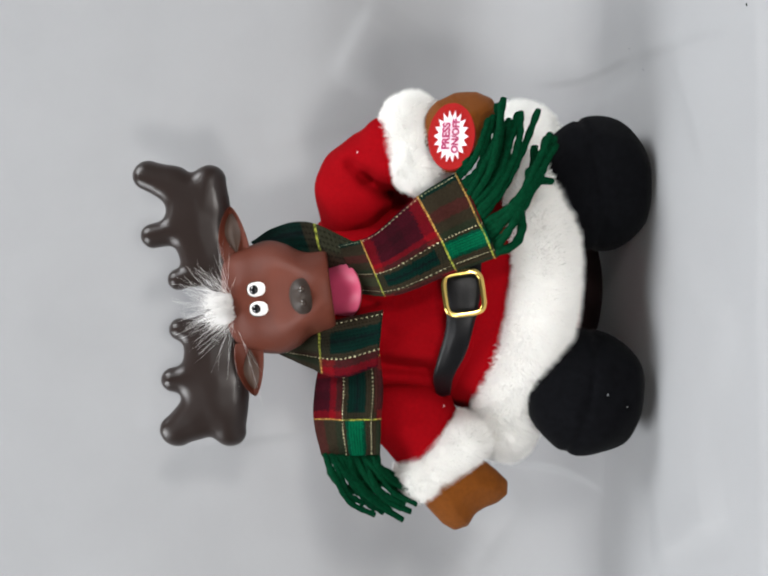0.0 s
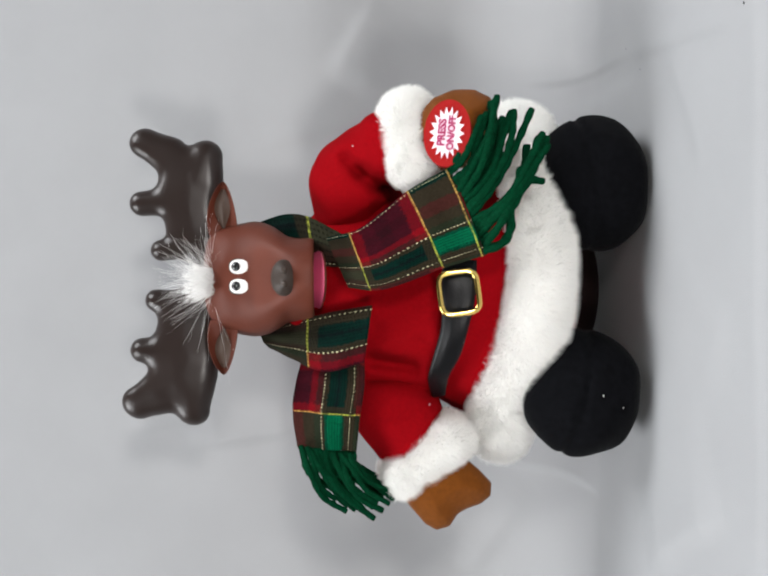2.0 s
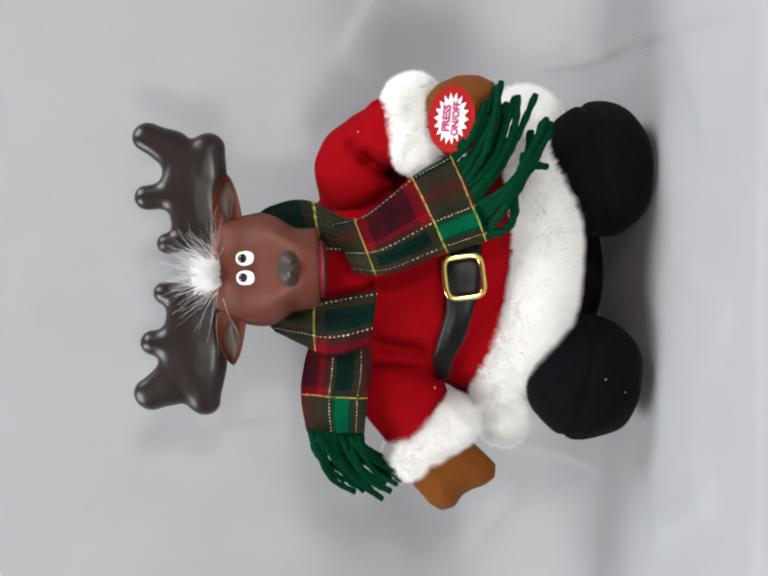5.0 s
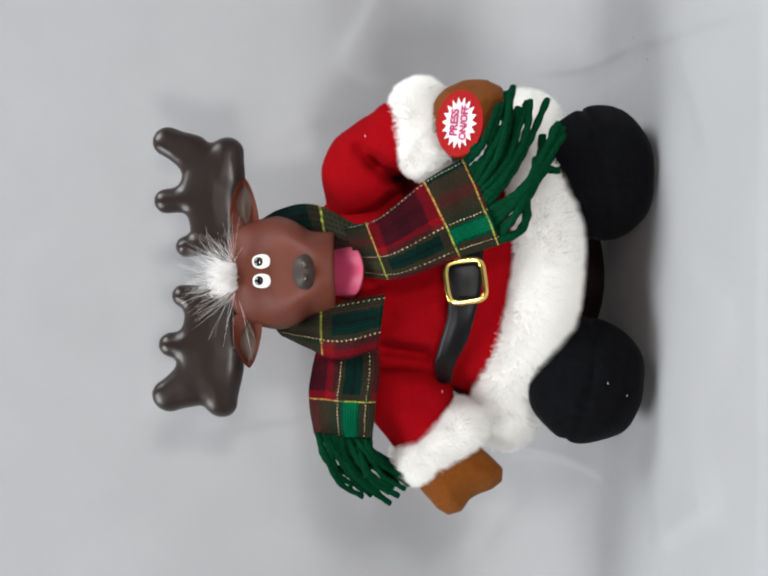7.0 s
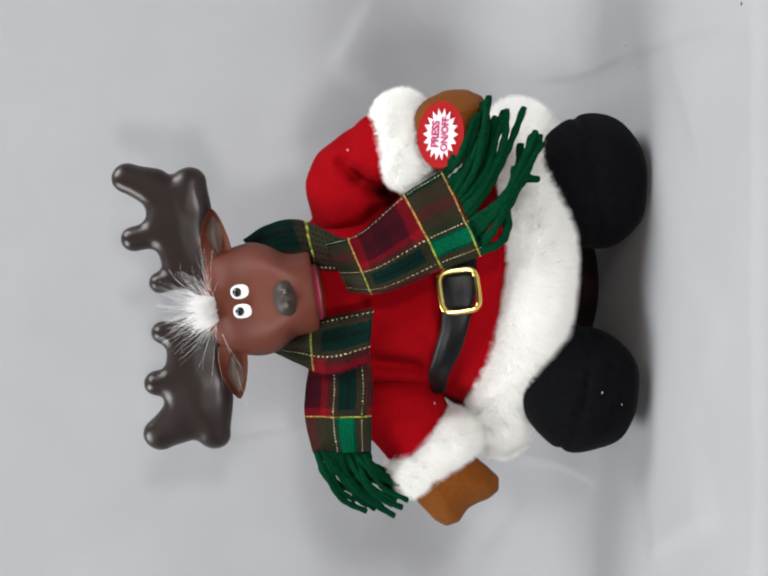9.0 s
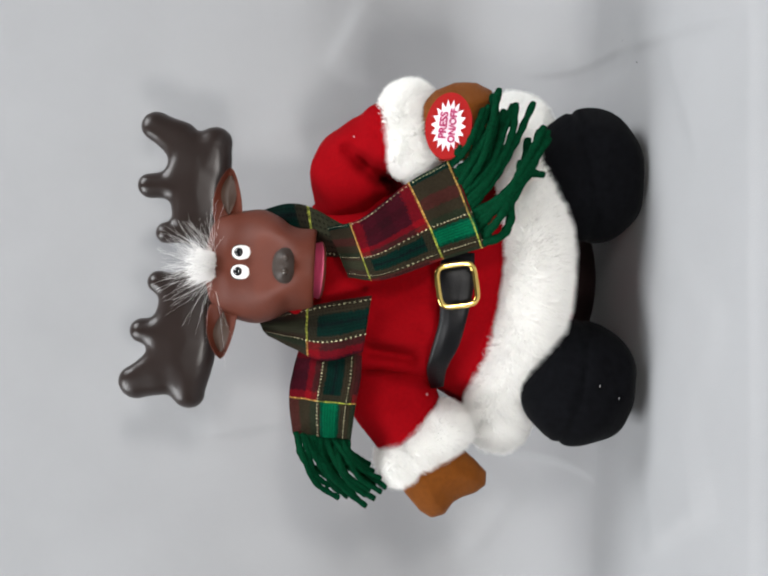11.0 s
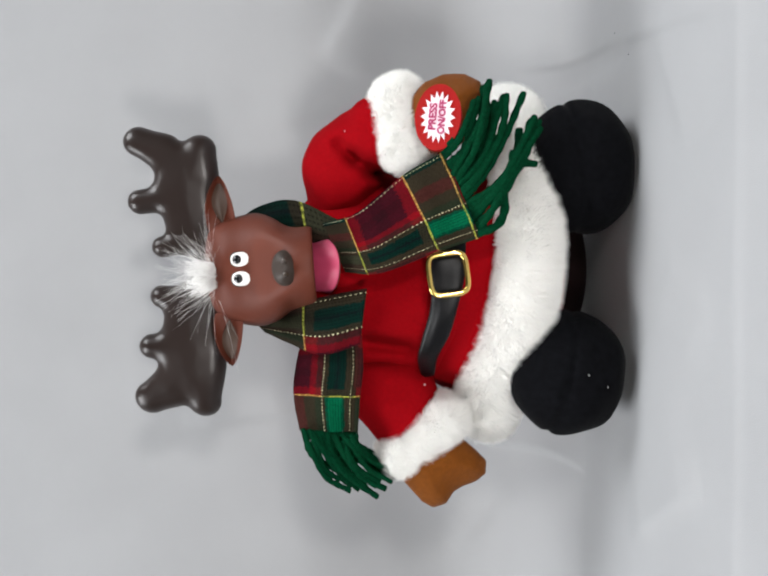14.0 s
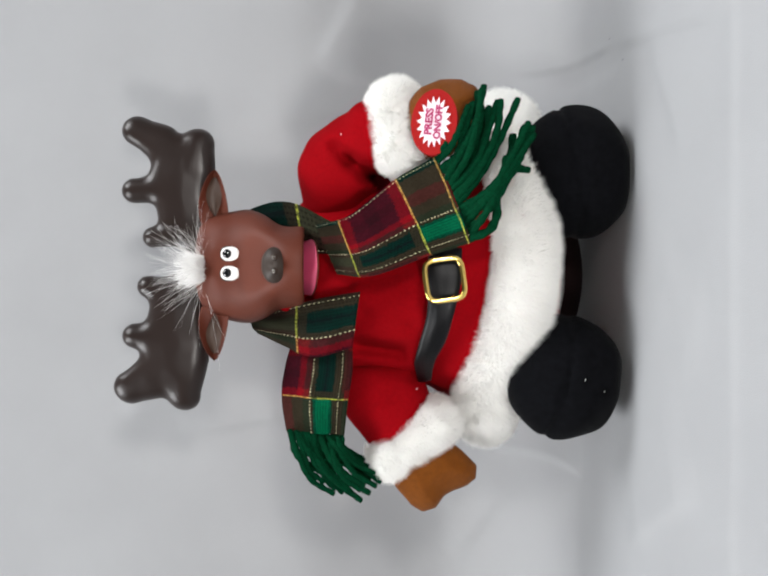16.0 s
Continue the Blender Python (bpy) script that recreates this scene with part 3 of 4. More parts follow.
sleeve([front(745, 440, 0.015), front(747, 385, 0.0), front(810, 314, -0.020)], [0.0268, 0.0262, 0.0222],
       [(front(718, 336, -0.03), front(752, 366, -0.03), 0.0034, 0.0056), (front(750, 364, -0.03), front(790, 391, -0.03), 0.0040, 0.0082), (front(788, 390, -0.03), front(840, 397, -0.03), 0.0048, 0.0085), (front(836, 396, -0.03), front(795, 450, -0.03), 0.0058, 0.0085),
        (front(775, 300, -0.03), front(812, 335, -0.03), 0.003, 0.0018), (front(690, 350, -0.03), front(745, 392, -0.03), 0.006, 0.0016)], "plump red felt sleeve bent at the elbow", 0.4)
sleeve([front(800, 760, 0.015), front(832, 826, 0.0), front(872, 900, -0.004)], [0.0240, 0.0230, 0.0212],
       [(front(782, 772, -0.02), front(872, 768, -0.02), 0.004, 0.009), (front(800, 862, -0.02), front(860, 836, -0.02), 0.005, 0.0018), (front(835, 790, -0.02), front(900, 800, -0.02), 0.004, 0.0018)],
       "red felt sleeve hanging down", 2.2, (front(876, 900, 0.0), front(905, 935, 0.0)))


def cuff(p, q, r, count, seed, flat=0.75):
    p, q = np.array(p), np.array(q)
    fn = lambda P: capsule(P, p, q, r, r, flat) + ripple(P, 0.02, 0.0009, seed)
    lo, hi = np.minimum(p, q) - r / flat - .004, np.maximum(p, q) + r / flat + .004
    v, f = blob(fn, lo, hi, 0.0024)
    v, f = pile(v, f, count, 0.0052, 0.00016, seed)
    return part("cuff", mesh_ob("cuff", v, f, FUR), torso, "white fluffy plush cuff")


cuff(front(836, 254, -0.028), front(858, 336, -0.035), 0.0142, 42000, 5)
cuff(front(853, 962, -0.004), front(941, 893, -0.010), 0.0122, 46000, 6, 0.52)


def mitten(rim, y, thick, label):
    """Two layers of suede sewn along a cut outline on the front elevation, plump in the middle."""
    R = np.array([(p.x, p.z) for p in (front(a, b, y) for a, b in rim)])

    def fn(P):
        k = (DIST + y) / (DIST + P[..., 1])
        Q = np.stack([P[..., 0] * k, EYE + (P[..., 2] - EYE) * k], -1)
        d2, inside = np.full(Q.shape[:-1], 1.0), np.zeros(Q.shape[:-1], bool)
        for p, q in zip(R, np.roll(R, -1, 0)):
            e, w = q - p, Q - p
            h = np.clip((w @ e) / (e @ e), 0, 1)
            d2 = np.minimum(d2, np.linalg.norm(w - h[..., None] * e, axis=-1))
            cut = ((p[1] > Q[..., 1]) != (q[1] > Q[..., 1])) & (Q[..., 0] < (q[0] - p[0]) * (Q[..., 1] - p[1]) / (q[1] - p[1] + 1e-12) + p[0])
            inside ^= cut
        d2 = np.where(inside, -d2, d2)
        half = thick * np.sqrt(np.clip((-d2 + 0.0012) / 0.012, 0.02, 1))
        return np.maximum(d2 - 0.0008, (np.abs(P[..., 1] - y) - half) * 0.7) + ripple(P, 0.022, 0.0005)

    lo = np.array((R[:, 0].min() - 0.008, y - thick - 0.010, R[:, 1].min() - 0.008))
    hi = np.array((R[:, 0].max() + 0.008, y + thick + 0.010, R[:, 1].max() + 0.008))
    v, f = blob(fn, lo, hi, 0.0014)
    return part("mitten", mesh_ob("mitten", v, f, SUEDE), torso, label)


mitten([(862, 300), (868, 240), (893, 210), (930, 194), (975, 191), (1004, 204), (1014, 224), (1004, 262), (985, 310), (955, 345), (905, 352)], -0.044, 0.019, "tan suede mitten with a red press sticker")
mitten([(905, 925), (976, 934), (1006, 958), (1030, 982), (1030, 1008), (1014, 1022), (986, 1032), (966, 1046), (950, 1070), (926, 1077), (902, 1066), (884, 1044), (862, 1018), (860, 985)], -0.012, 0.013, "flat tan suede mitten with a short thumb")

# sticker on the mitten: red oval, white burst, two words
STICK = Matrix.Translation(front(922, 279, -0.0668)) @ Matrix.Rotation(radians(-14), 4, "X") @ Matrix.Rotation(radians(4), 4, "Y")


def disc(rim, y0, y1):
    """A flat plate of that outline (x, z) between two depths."""
    n = len(rim)
    verts = [STICK @ Vector((x, y, z)) for y in (y0, y1) for x, z in rim]
    verts += [STICK @ Vector((0, y0, 0))]
    faces = [(k, (k + 1) % n, 2 * n) for k in range(n)] + [(k, k + n, (k + 1) % n + n, (k + 1) % n) for k in range(n)]
    return verts, faces


oval = [(0.0163 * math.cos(a), 0.0115 * math.sin(a)) for a in np.linspace(0, 2 * math.pi, 48, endpoint=False)]
v, f = disc(oval, 0.0, 0.005)
part("sticker", mesh_ob("sticker", v, f, STICKER, False), torso, "red oval press sticker")
burst = []
for k in range(36):
    a, s = 2 * math.pi * k / 36, 1.0 if k % 2 else 0.72
    burst.append((0.0128 * s * math.cos(a), 0.0086 * s * math.sin(a)))
v, f = disc(burst, -0.0004, 0.001)
part("burst", mesh_ob("burst", v, f, PAPER, False), torso, "white starburst print")


def words(body, z, size):
    c = bpy.data.curves.new("words", "FONT")
    c.body, c.size, c.align_x, c.align_y, c.extrude = body, size, "CENTER", "CENTER", 0.0001
    c.offset = 0.0002
    tmp = bpy.data.objects.new("words", c)
    scene.collection.objects.link(tmp)
    me = bpy.data.meshes.new_from_object(tmp.evaluated_get(bpy.context.evaluated_depsgraph_get()))
    bpy.data.objects.remove(tmp)
    me.materials.clear()
    me.materials.append(INK)
    me.transform(STICK @ Matrix.Translation((0, -0.0007, z)) @ Matrix.Rotation(radians(90), 4, "X"))
    return part("printed_word", me, torso, "magenta printed word")


words("PRESS", 0.0023, 0.0052)
words("ON/OFF", -0.0023, 0.0046)

for a, b, y in ((731, 310, -0.0305), (905, 828, -0.030)):
    p = front(a, b, y)
    v, f = tube([p + Vector((-0.0005, 0, 0)), p + Vector((0, -0.0004, 0.0003)), p + Vector((0.0005, 0, 0))], [0.0001, 0.00026, 0.0001], 5, 6)
    part("lint_speck", mesh_ob("lint_speck", v, f, FUR), torso)

# ---- scarf ----
def scarf(edge_a, edge_b, uv, label, owner=None, name="scarf_piece", **k):
    v, f, u = band(edge_a, edge_b, uv, **k)
    me = mesh_ob(name, v, f, PLAID, uvs=u)
    if owner:
        return part(name, me, owner, label)
    ob = new(name, me)
    ob.parent = toy
    BASE[ob.name] = Matrix.Translation(HUB)
    me.transform(BASE[ob.name].inverted())
    return tagged(ob, label=label)


scarf_front = scarf([front(690, 500, -0.028), front(760, 478, -0.046), front(850, 402, -0.054), front(936, 350, -0.058)],
                    [front(738, 600, -0.036), front(812, 602, -0.054), front(930, 556, -0.062), front(1016, 526, -0.064)], (0.0, 1.0, 0.0, 1.0), "red and green plaid scarf end with gold threads", name="scarf_end", seed=1, n=60, m=30)
scarf_side = scarf([front(652, 735, 0.0), front(642, 800, -0.010), front(640, 860, -0.016), front(655, 930, -0.016)],
                   [front(772, 700, -0.034), front(782, 790, -0.034), front(778, 860, -0.032), front(776, 930, -0.028)], (0.15, 0.955, 0.28, 1.02), "red and green plaid scarf end over the shoulder", name="scarf_end", seed=2, n=50, m=26)
scarf([front(552, 690, 0.034), front(612, 672, 0.012), front(690, 650, -0.030), front(782, 632, -0.048)],
      [front(572, 722, 0.03), front(622, 746, 0.0), front(690, 770, -0.032), front(770, 748, -0.046)], (-0.13, 0.57, 0.95, 0.44), "plaid scarf fold below the chin", torso, seed=3, n=40, m=24, bulge=0.006)
scarf([front(512, 492, 0.035), front(560, 462, 0.026), front(630, 452, 0.006), front(722, 492, -0.022)],
      [front(575, 550, 0.02), front(622, 550, 0.004), front(660, 556, -0.008), front(712, 556, -0.026)], (0.60, 0.08, 0.70, 0.93), "dark green plaid scarf round the neck", torso, seed=4, n=40, m=20, bulge=0.008)
scarf([front(655, 470, 0.02), front(650, 560, 0.01), front(650, 640, 0.01), front(640, 730, 0.02)],
      [front(735, 470, -0.016), front(745, 560, -0.018), front(750, 640, -0.018), front(740, 740, -0.014)], (0.2, 0.6, 0.1, 0.5), "shaded plaid scarf under the chin", torso, seed=5, n=40, m=20, bulge=0.004)


def yarn(owner, pts, r=0.0021, name="fringe_yarn"):
    v, f = tube(pts, [r, r * 1.05, r, r * 0.95, r * 0.9], 26, 8)
    v = np.array(v)
    k = np.arange(len(v)) // 8
    ang = (np.arange(len(v)) % 8) * 0.785 + k * 0.9
    c = v.reshape(-1, 8, 3).mean(1)[k]
    v = c + (v - c) * (1 + 0.15 * np.sin(2 * ang))[:, None]
    return part(name, mesh_ob(name, v, f, YARN), owner)


def fringe(owner, starts, ends, sag, seed, y0, y1, r=0.0020):
    rg = random.Random(seed)
    for (a0, b0), (a1, b1) in zip(starts, ends):
        m = [(a0 + (a1 - a0) * t + sag[0] * math.sin(math.pi * t) + rg.uniform(-9, 9), b0 + (b1 - b0) * t + sag[1] * math.sin(math.pi * t) + rg.uniform(-9, 9)) for t in (0.35, 0.7)]
        dy = rg.uniform(-0.004, 0.004)
        yarn(owner, [front(a0, b0, y0), front(*m[0], (y0 + y1) / 2 - 0.004 + dy), front(*m[1], y1 + dy), front(a1, b1, y1 + 0.003 + dy)], r * rg.uniform(0.85, 1.1))


fringe(scarf_front, [(936, 350), (940, 360), (948, 375), (952, 385), (958, 398), (964, 410), (968, 420), (974, 432), (978, 440), (982, 448), (975, 436), (986, 458), (992, 470), (996, 478), (1000, 488), (990, 466), (1006, 500), (1010, 512)],
       [(950, 290), (998, 244), (1008, 238), (1015, 214), (1029, 202), (1024, 210), (1058, 232), (1049, 248), (1064, 230), (1100, 226), (1041, 258), (1124, 274), (1133, 282), (1136, 297), (1125, 302), (1115, 282), (1096, 330), (1080, 346)],
       (14, 14), 7, -0.061, -0.066, 0.0019)
yarn(scarf_front, [front(1012, 518, -0.063), front(1052, 498, -0.066), front(1066, 462, -0.067), front(1062, 415, -0.067), front(1085, 372, -0.066), front(1128, 372, -0.062)])
fringe(scarf_front, [(950, 376), (966, 410), (994, 474), (960, 402)],
       [(1008, 240), (1040, 244), (1092, 300), (1022, 236)],
       (18, 14), 17, -0.058, -0.059)
fringe(scarf_side, [(662, 928), (675, 930), (688, 931), (700, 930), (712, 930), (724, 930), (736, 930), (748, 930), (760, 930), (770, 928), (680, 932), (718, 934), (742, 934), (694, 932)],
       [(765, 1052), (742, 1030), (800, 1045), (822, 1062), (812, 1055), (838, 1045), (850, 1030), (858, 1020), (846, 1002), (830, 990), (775, 1020), (790, 1035), (826, 1030), (760, 1000)],
       (-16, 6), 9, -0.022, -0.020, 0.0017)
fringe(scarf_side, [(666, 930), (684, 930), (702, 931), (720, 932), (738, 932), (756, 930), (766, 930), (710, 930)],
       [(748, 1015), (782, 1048), (806, 1030), (818, 1040), (835, 1020), (838, 1010), (820, 975), (765, 1040)],
       (-10, 14), 21, -0.016, -0.012, 0.0017)
for b0, a1, b1 in ((928, 712, 1010), (930, 735, 985), (932, 800, 1020)):
    yarn(scarf_side, [front(665, b0, -0.02), front(680, b0 + 35, -0.024), front(a1 - 12, b1 - 25, -0.024), front(a1, b1, -0.02)], 0.0006, "loose_thread")

# ---- head, which sways with the torso and nods ----
head_base = Matrix.Translation(NECK) @ Matrix.Rotation(radians(HEAD_TILT), 4, "Y")


def at(r, u, y):
    """A place on the head: r to its left side, u above the middle of the face, in elevation units; y depth in metres."""
    w, k = head_base @ Vector(((r + 15) * UNIT, 0, (u + 144) * UNIT)), (DIST + y) / DIST
    return np.array((w.x * k, y, EYE + (w.z - EYE) * k))


def loft(rows, n=40, sides=48, e=2.5):
    """Closed skin through rings: u, half width, front depth, back depth, shift."""
    R = catmull(rows, n)
    verts, faces = [], []
    for u, w, fr, bk, sh in R:
        for k in range(sides):
            a = 2 * math.pi * k / sides
            ca, sa = math.cos(a), math.sin(a)
            x = w * math.copysign(abs(ca) ** (2 / e), ca)
            d = math.copysign(abs(sa) ** (2 / e), sa)
            y = -fr * d if d > 0 else -bk * d
            if d > 0:
                y -= 0.0028 * math.exp(-((abs(x) - 66) / 26) ** 2 - ((u + 8) / 30) ** 2)
                y -= 0.0016 * math.exp(-((abs(x) - 26) / 18) ** 2 - ((u - 84) / 13) ** 2)
                y += 0.0016 * math.exp(-((abs(x) - 74) / 12) ** 2 - ((u + 58) / 22) ** 2)
            verts.append(at(x + sh, u, y))
    for i in range(n - 1):
        for k in range(sides):
            faces.append((i * sides + k, i * sides + (k + 1) % sides, (i + 1) * sides + (k + 1) % sides, (i + 1) * sides + k))
    faces.append(tuple(range(sides))[::-1])
    faces.append(tuple((n - 1) * sides + k for k in range(sides)))
    return verts, faces


v, f = loft([(-98, 66, 0.040, 0.020, -3), (-103, 78, 0.048, 0.024, -3), (-96, 83, 0.051, 0.028, -3), (-70, 83, 0.051, 0.03, -3), (-48, 88, 0.048, 0.032, -2), (-20, 106, 0.040, 0.034, -1), (12, 116, 0.033, 0.036, 0),
             (45, 112, 0.029, 0.036, 0), (75, 104, 0.027, 0.034, 2), (98, 92, 0.023, 0.030, 4), (112, 72, 0.016, 0.024, 5), (119, 38, 0.008, 0.014, 5), (120, 8, 0.003, 0.004, 5)], 64, 64)
head_me = mesh_ob("head", v, f, SKIN)
head = new("head", head_me)
head.parent = toy
BASE["head"] = head_base
head_me.transform(head_base.inverted())
tagged(head, label="brown vinyl reindeer face")


def antler(stem, arms, label, y=0.014, half=0.0074):
    """A flat moulded palm with rounded edges and tines: (a, b, radius) pairs on the front elevation."""
    k = UNIT
    at_y = lambda a, b: np.array(front(a, b, y))
    ends = [at_y(a, b) for pair in stem + arms for a, b, r in pair]

    def fn(P):
        d = None
        for pair, melt in [(q, 0.010) for q in stem] + [(q, 0.0055) for q in arms]:
            (a0, b0, r0), (a1, b1, r1) = pair
            c = capsule(P, at_y(a0, b0), at_y(a1, b1), r0 * k, r1 * k, 0.0)
            d = c if d is None else smin(d, c, melt)
        dome = 0.0022 * np.clip(-d / 0.016, 0, 1)
        bow = y + 0.9 * np.maximum(0, np.abs(P[..., 0]) - 0.045) ** 2 * 4
        edge = np.maximum(d + half, 0)
        return np.sqrt(edge ** 2 + (P[..., 1] - bow) ** 2) - half - dome + ripple(P, 0.05, 0.0003)

    v, f = blob(fn, np.min(ends, 0) - 0.022, np.max(ends, 0) + 0.022, 0.0016)
    return part("antler", mesh_ob("antler", v, f, ANTLER), head, label)


antler([((452, 560, 40), (424, 520, 50)), ((424, 520, 50), (402, 448, 58)), ((402, 448, 58), (402, 412, 52))],
       [((299, 357, 32), (352, 376, 36)), ((352, 376, 36), (396, 416, 45)), ((425, 369, 35), (422, 424, 47)), ((312, 482, 26), (372, 470, 27)), ((364, 571, 22), (430, 552, 26))],
       "glossy dark brown moulded antler with four rounded tines")
antler([((456, 656, 42), (434, 700, 51)), ((434, 700, 51), (437, 778, 63)), ((437, 778, 63), (439, 830, 62))],
       [((354, 883, 36), (396, 857, 41)), ((396, 857, 41), (430, 817, 48)), ((464, 884, 35), (452, 823, 52)), ((354, 775, 26), (405, 774, 31)), ((368, 672, 24), (428, 682, 31))],
       "glossy dark brown moulded antler beside the hair tuft")


def ear(side):
    n, m = 26, 18
    root, tip = (84, 80), (196, 82)
    outer, inner = [], []
    verts, faces = [], []
    for layer in (0, 1):
        for i in range(n):
            s = i / (n - 1)
            w = 38 * (1 - s) ** 0.62 * (0.72 + 1.1 * s - 0.65 * s * s)
            for j in range(m):
                t = -1 + 2 * j / (m - 1)
                cup = 0.007 * (1 - t * t) ** 1.0 * math.sin(math.pi * min(1, 0.15 + 0.85 * (1 - s)))
                y = -0.010 - 0.010 * s + (cup if layer == 0 else 0.0035 + cup * 1.4)
                verts.append(at(side * (root[0] + (tip[0] - root[0]) * s), root[1] + 4 * math.sin(s * 3) + w * t, y))
    N = n * m
    for i in range(n - 1):
        for j in range(m - 1):
            q = (i * m + j, (i + 1) * m + j, (i + 1) * m + j + 1, i * m + j + 1)
            faces.append(q)
            faces.append(tuple(k + N for k in q[::-1]))
    rim = [j for j in range(m)] + [i * m + m - 1 for i in range(1, n)] + [(n - 1) * m + j for j in range(m - 2, -1, -1)] + [i * m for i in range(n - 2, 0, -1)]
    for a, b in zip(rim, rim[1:] + rim[:1]):
        faces.append((a, b, b + N, a + N))
    part("ear", mesh_ob("ear", verts, faces, SKIN), head, "brown vinyl pointed ear")
    verts, faces = [], []
    n, m = 20, 10
    for i in range(n):
        s = 0.12 + 0.74 * i / (n - 1)
        w = 38 * (1 - s) ** 0.62 * (0.72 + 1.1 * s - 0.65 * s * s) * 0.62 * math.sin(math.pi * min(1, 0.12 + 0.88 * (1 - i / (n - 1)) ** 0.8))
        for j in range(m):
            t = -1 + 2 * j / (m - 1)
            tt = 0.62 * t
            cup = 0.007 * (1 - tt * tt) * math.sin(math.pi * min(1, 0.15 + 0.85 * (1 - s)))
            verts.append(at(side * (root[0] + (tip[0] - root[0]) * s), root[1] - 2 + 4 * math.sin(s * 3) + w * t, -0.0107 - 0.010 * s + cup))
    for i in range(n - 1):
        for j in range(m - 1):
            faces.append((i * m + j, (i + 1) * m + j, (i + 1) * m + j + 1, i * m + j + 1))
    part("inner_ear", mesh_ob("inner_ear", verts, faces, EARIN), head, "grey-brown inner ear")


ear(1), ear(-1)


def oval_ball(name, r, u, y, rr, ru, ry, mat, label, e=2.0, bumps=()):
    v, f = [], []
    n, s = 28, 40
    for i in range(n + 1):
        th = math.pi * i / n
        for k in range(s):
            a = 2 * math.pi * k / s
            ca, sa = math.cos(a), math.sin(a)
            st = math.sin(th)
            p, q = rr * st * math.copysign(abs(ca) ** (2 / e), ca), ru * st * math.copysign(abs(sa) ** (2 / e), sa)
            rise = sum(0.0017 * math.exp(-((p - b) ** 2 + q ** 2) / 130.0) for b in bumps)
            v.append(at(r + p, u + q, y - ry * math.cos(th) - rise))
    for i in range(n):
        for k in range(s):
            f.append((i * s + k, i * s + (k + 1) % s, (i + 1) * s + (k + 1) % s, (i + 1) * s + k))
    return part(name, mesh_ob(name, v, f, mat), head, label)


for r in (20.0, -19.5):
    oval_ball("eye_rim", r, 45.5, -0.0262, 18.5, 25.5, 0.0040, NOSE, "dark painted eye rim", 2.5)
    oval_ball("eye", r, 45.5, -0.0265, 16.5, 23.5, 0.0050, EYEWHITE, "white oval toy eye", 2.5)
    oval_ball("pupil", r, 54.5, -0.0308, 9.5, 9.5, 0.0019, PUPIL, "glossy black pupil")
oval_ball("nose", -7, -42, -0.0462, 37, 26, 0.0062, NOSE, "grey-brown moulded nose with two bumps", 2.1, (14, -14))
for r in (7, -21):
    oval_ball("nostril", r, -43, -0.0530, 8, 7, 0.0024, NOSTRIL, "shiny round nostril bump")


def jaw_mesh():
    """A brown lower lip round a pink tongue bed, hinged at the back."""
    verts, faces, mats = [], [], []
    n, m = 30, 9
    outline = []
    for k in range(n + 1):
        a = math.pi * k / n
        outline.append((60 * math.cos(a), math.sin(a) ** 0.62))
    rings = [(0.02, 62, 1), (0.30, 56, 1), (0.58, 42, 1), (0.82, 22, 1), (0.95, 4, 1), (0.968, 0, 1), (0.985, -1, 1), (1.0, -4, 1), (0.97, -8, 0), (0.85, -11, 0), (0.5, -14, 0), (0.02, -15, 0)]
    for s, u, _ in rings:
        for x, d in outline:
            dip = 2.6 * math.exp(-((x * s) / 13.0) ** 2) if _ and s < 0.9 else 0.0
            verts.append(at(x * s - 6, -104 + u - dip, 0.002 - 0.0515 * d * s if s > 0.03 else 0.002 - 0.0515 * 0.02))
    w = n + 1
    for i in range(len(rings) - 1):
        for k in range(n):
            faces.append((i * w + k, i * w + k + 1, (i + 1) * w + k + 1, (i + 1) * w + k))
            mats.append(1 if rings[i + 1][2] else 0)
    me = mesh_ob("jaw", verts, faces, [SKIN, TONGUE])
    me.polygons.foreach_set("material_index", mats)
    return me


HINGE = Vector(at(-6, -104, 0.002))
jaw_me = jaw_mesh()
jaw = new("jaw", jaw_me)
jaw.parent = head
hinge_local = head_base.inverted() @ HINGE
jaw_me.transform((head_base @ Matrix.Translation(hinge_local)).inverted())
tagged(jaw, label="brown lower jaw with a pink tongue")


def strands(name, roots, count, seed, mat, label):
    """Long fine hairs: ribbons that fan out from a small root."""
    rg = np.random.default_rng(seed)
    verts, faces = [], []
    for i in range(count):
        r0, u0, y0, ang, ln, bend, wid = roots(rg, i)
        a = radians(ang)
        o = len(verts)
        side = Vector((math.cos(a), 0.4 * rg.normal(), -math.sin(a)))
        for k in range(6):
            t = k / 5
            aa = a + bend * t
            c = Vector(at(r0 + ln * t * math.sin(a + bend * t * 0.5), u0 + ln * t * math.cos(a + bend * t * 0.5), y0 - 0.012 * math.sin(t * 2.2) + 0.010 * t * rg.normal() * 0.3))
            ww = wid * (1 - 0.75 * t)
            verts += [c - side * ww, c + side * ww]
        for k in range(5):
            faces.append((o + 2 * k, o + 2 * k + 1, o + 2 * k + 3, o + 2 * k + 2))
    return part(name, mesh_ob(name, verts, faces, mat), head, label)


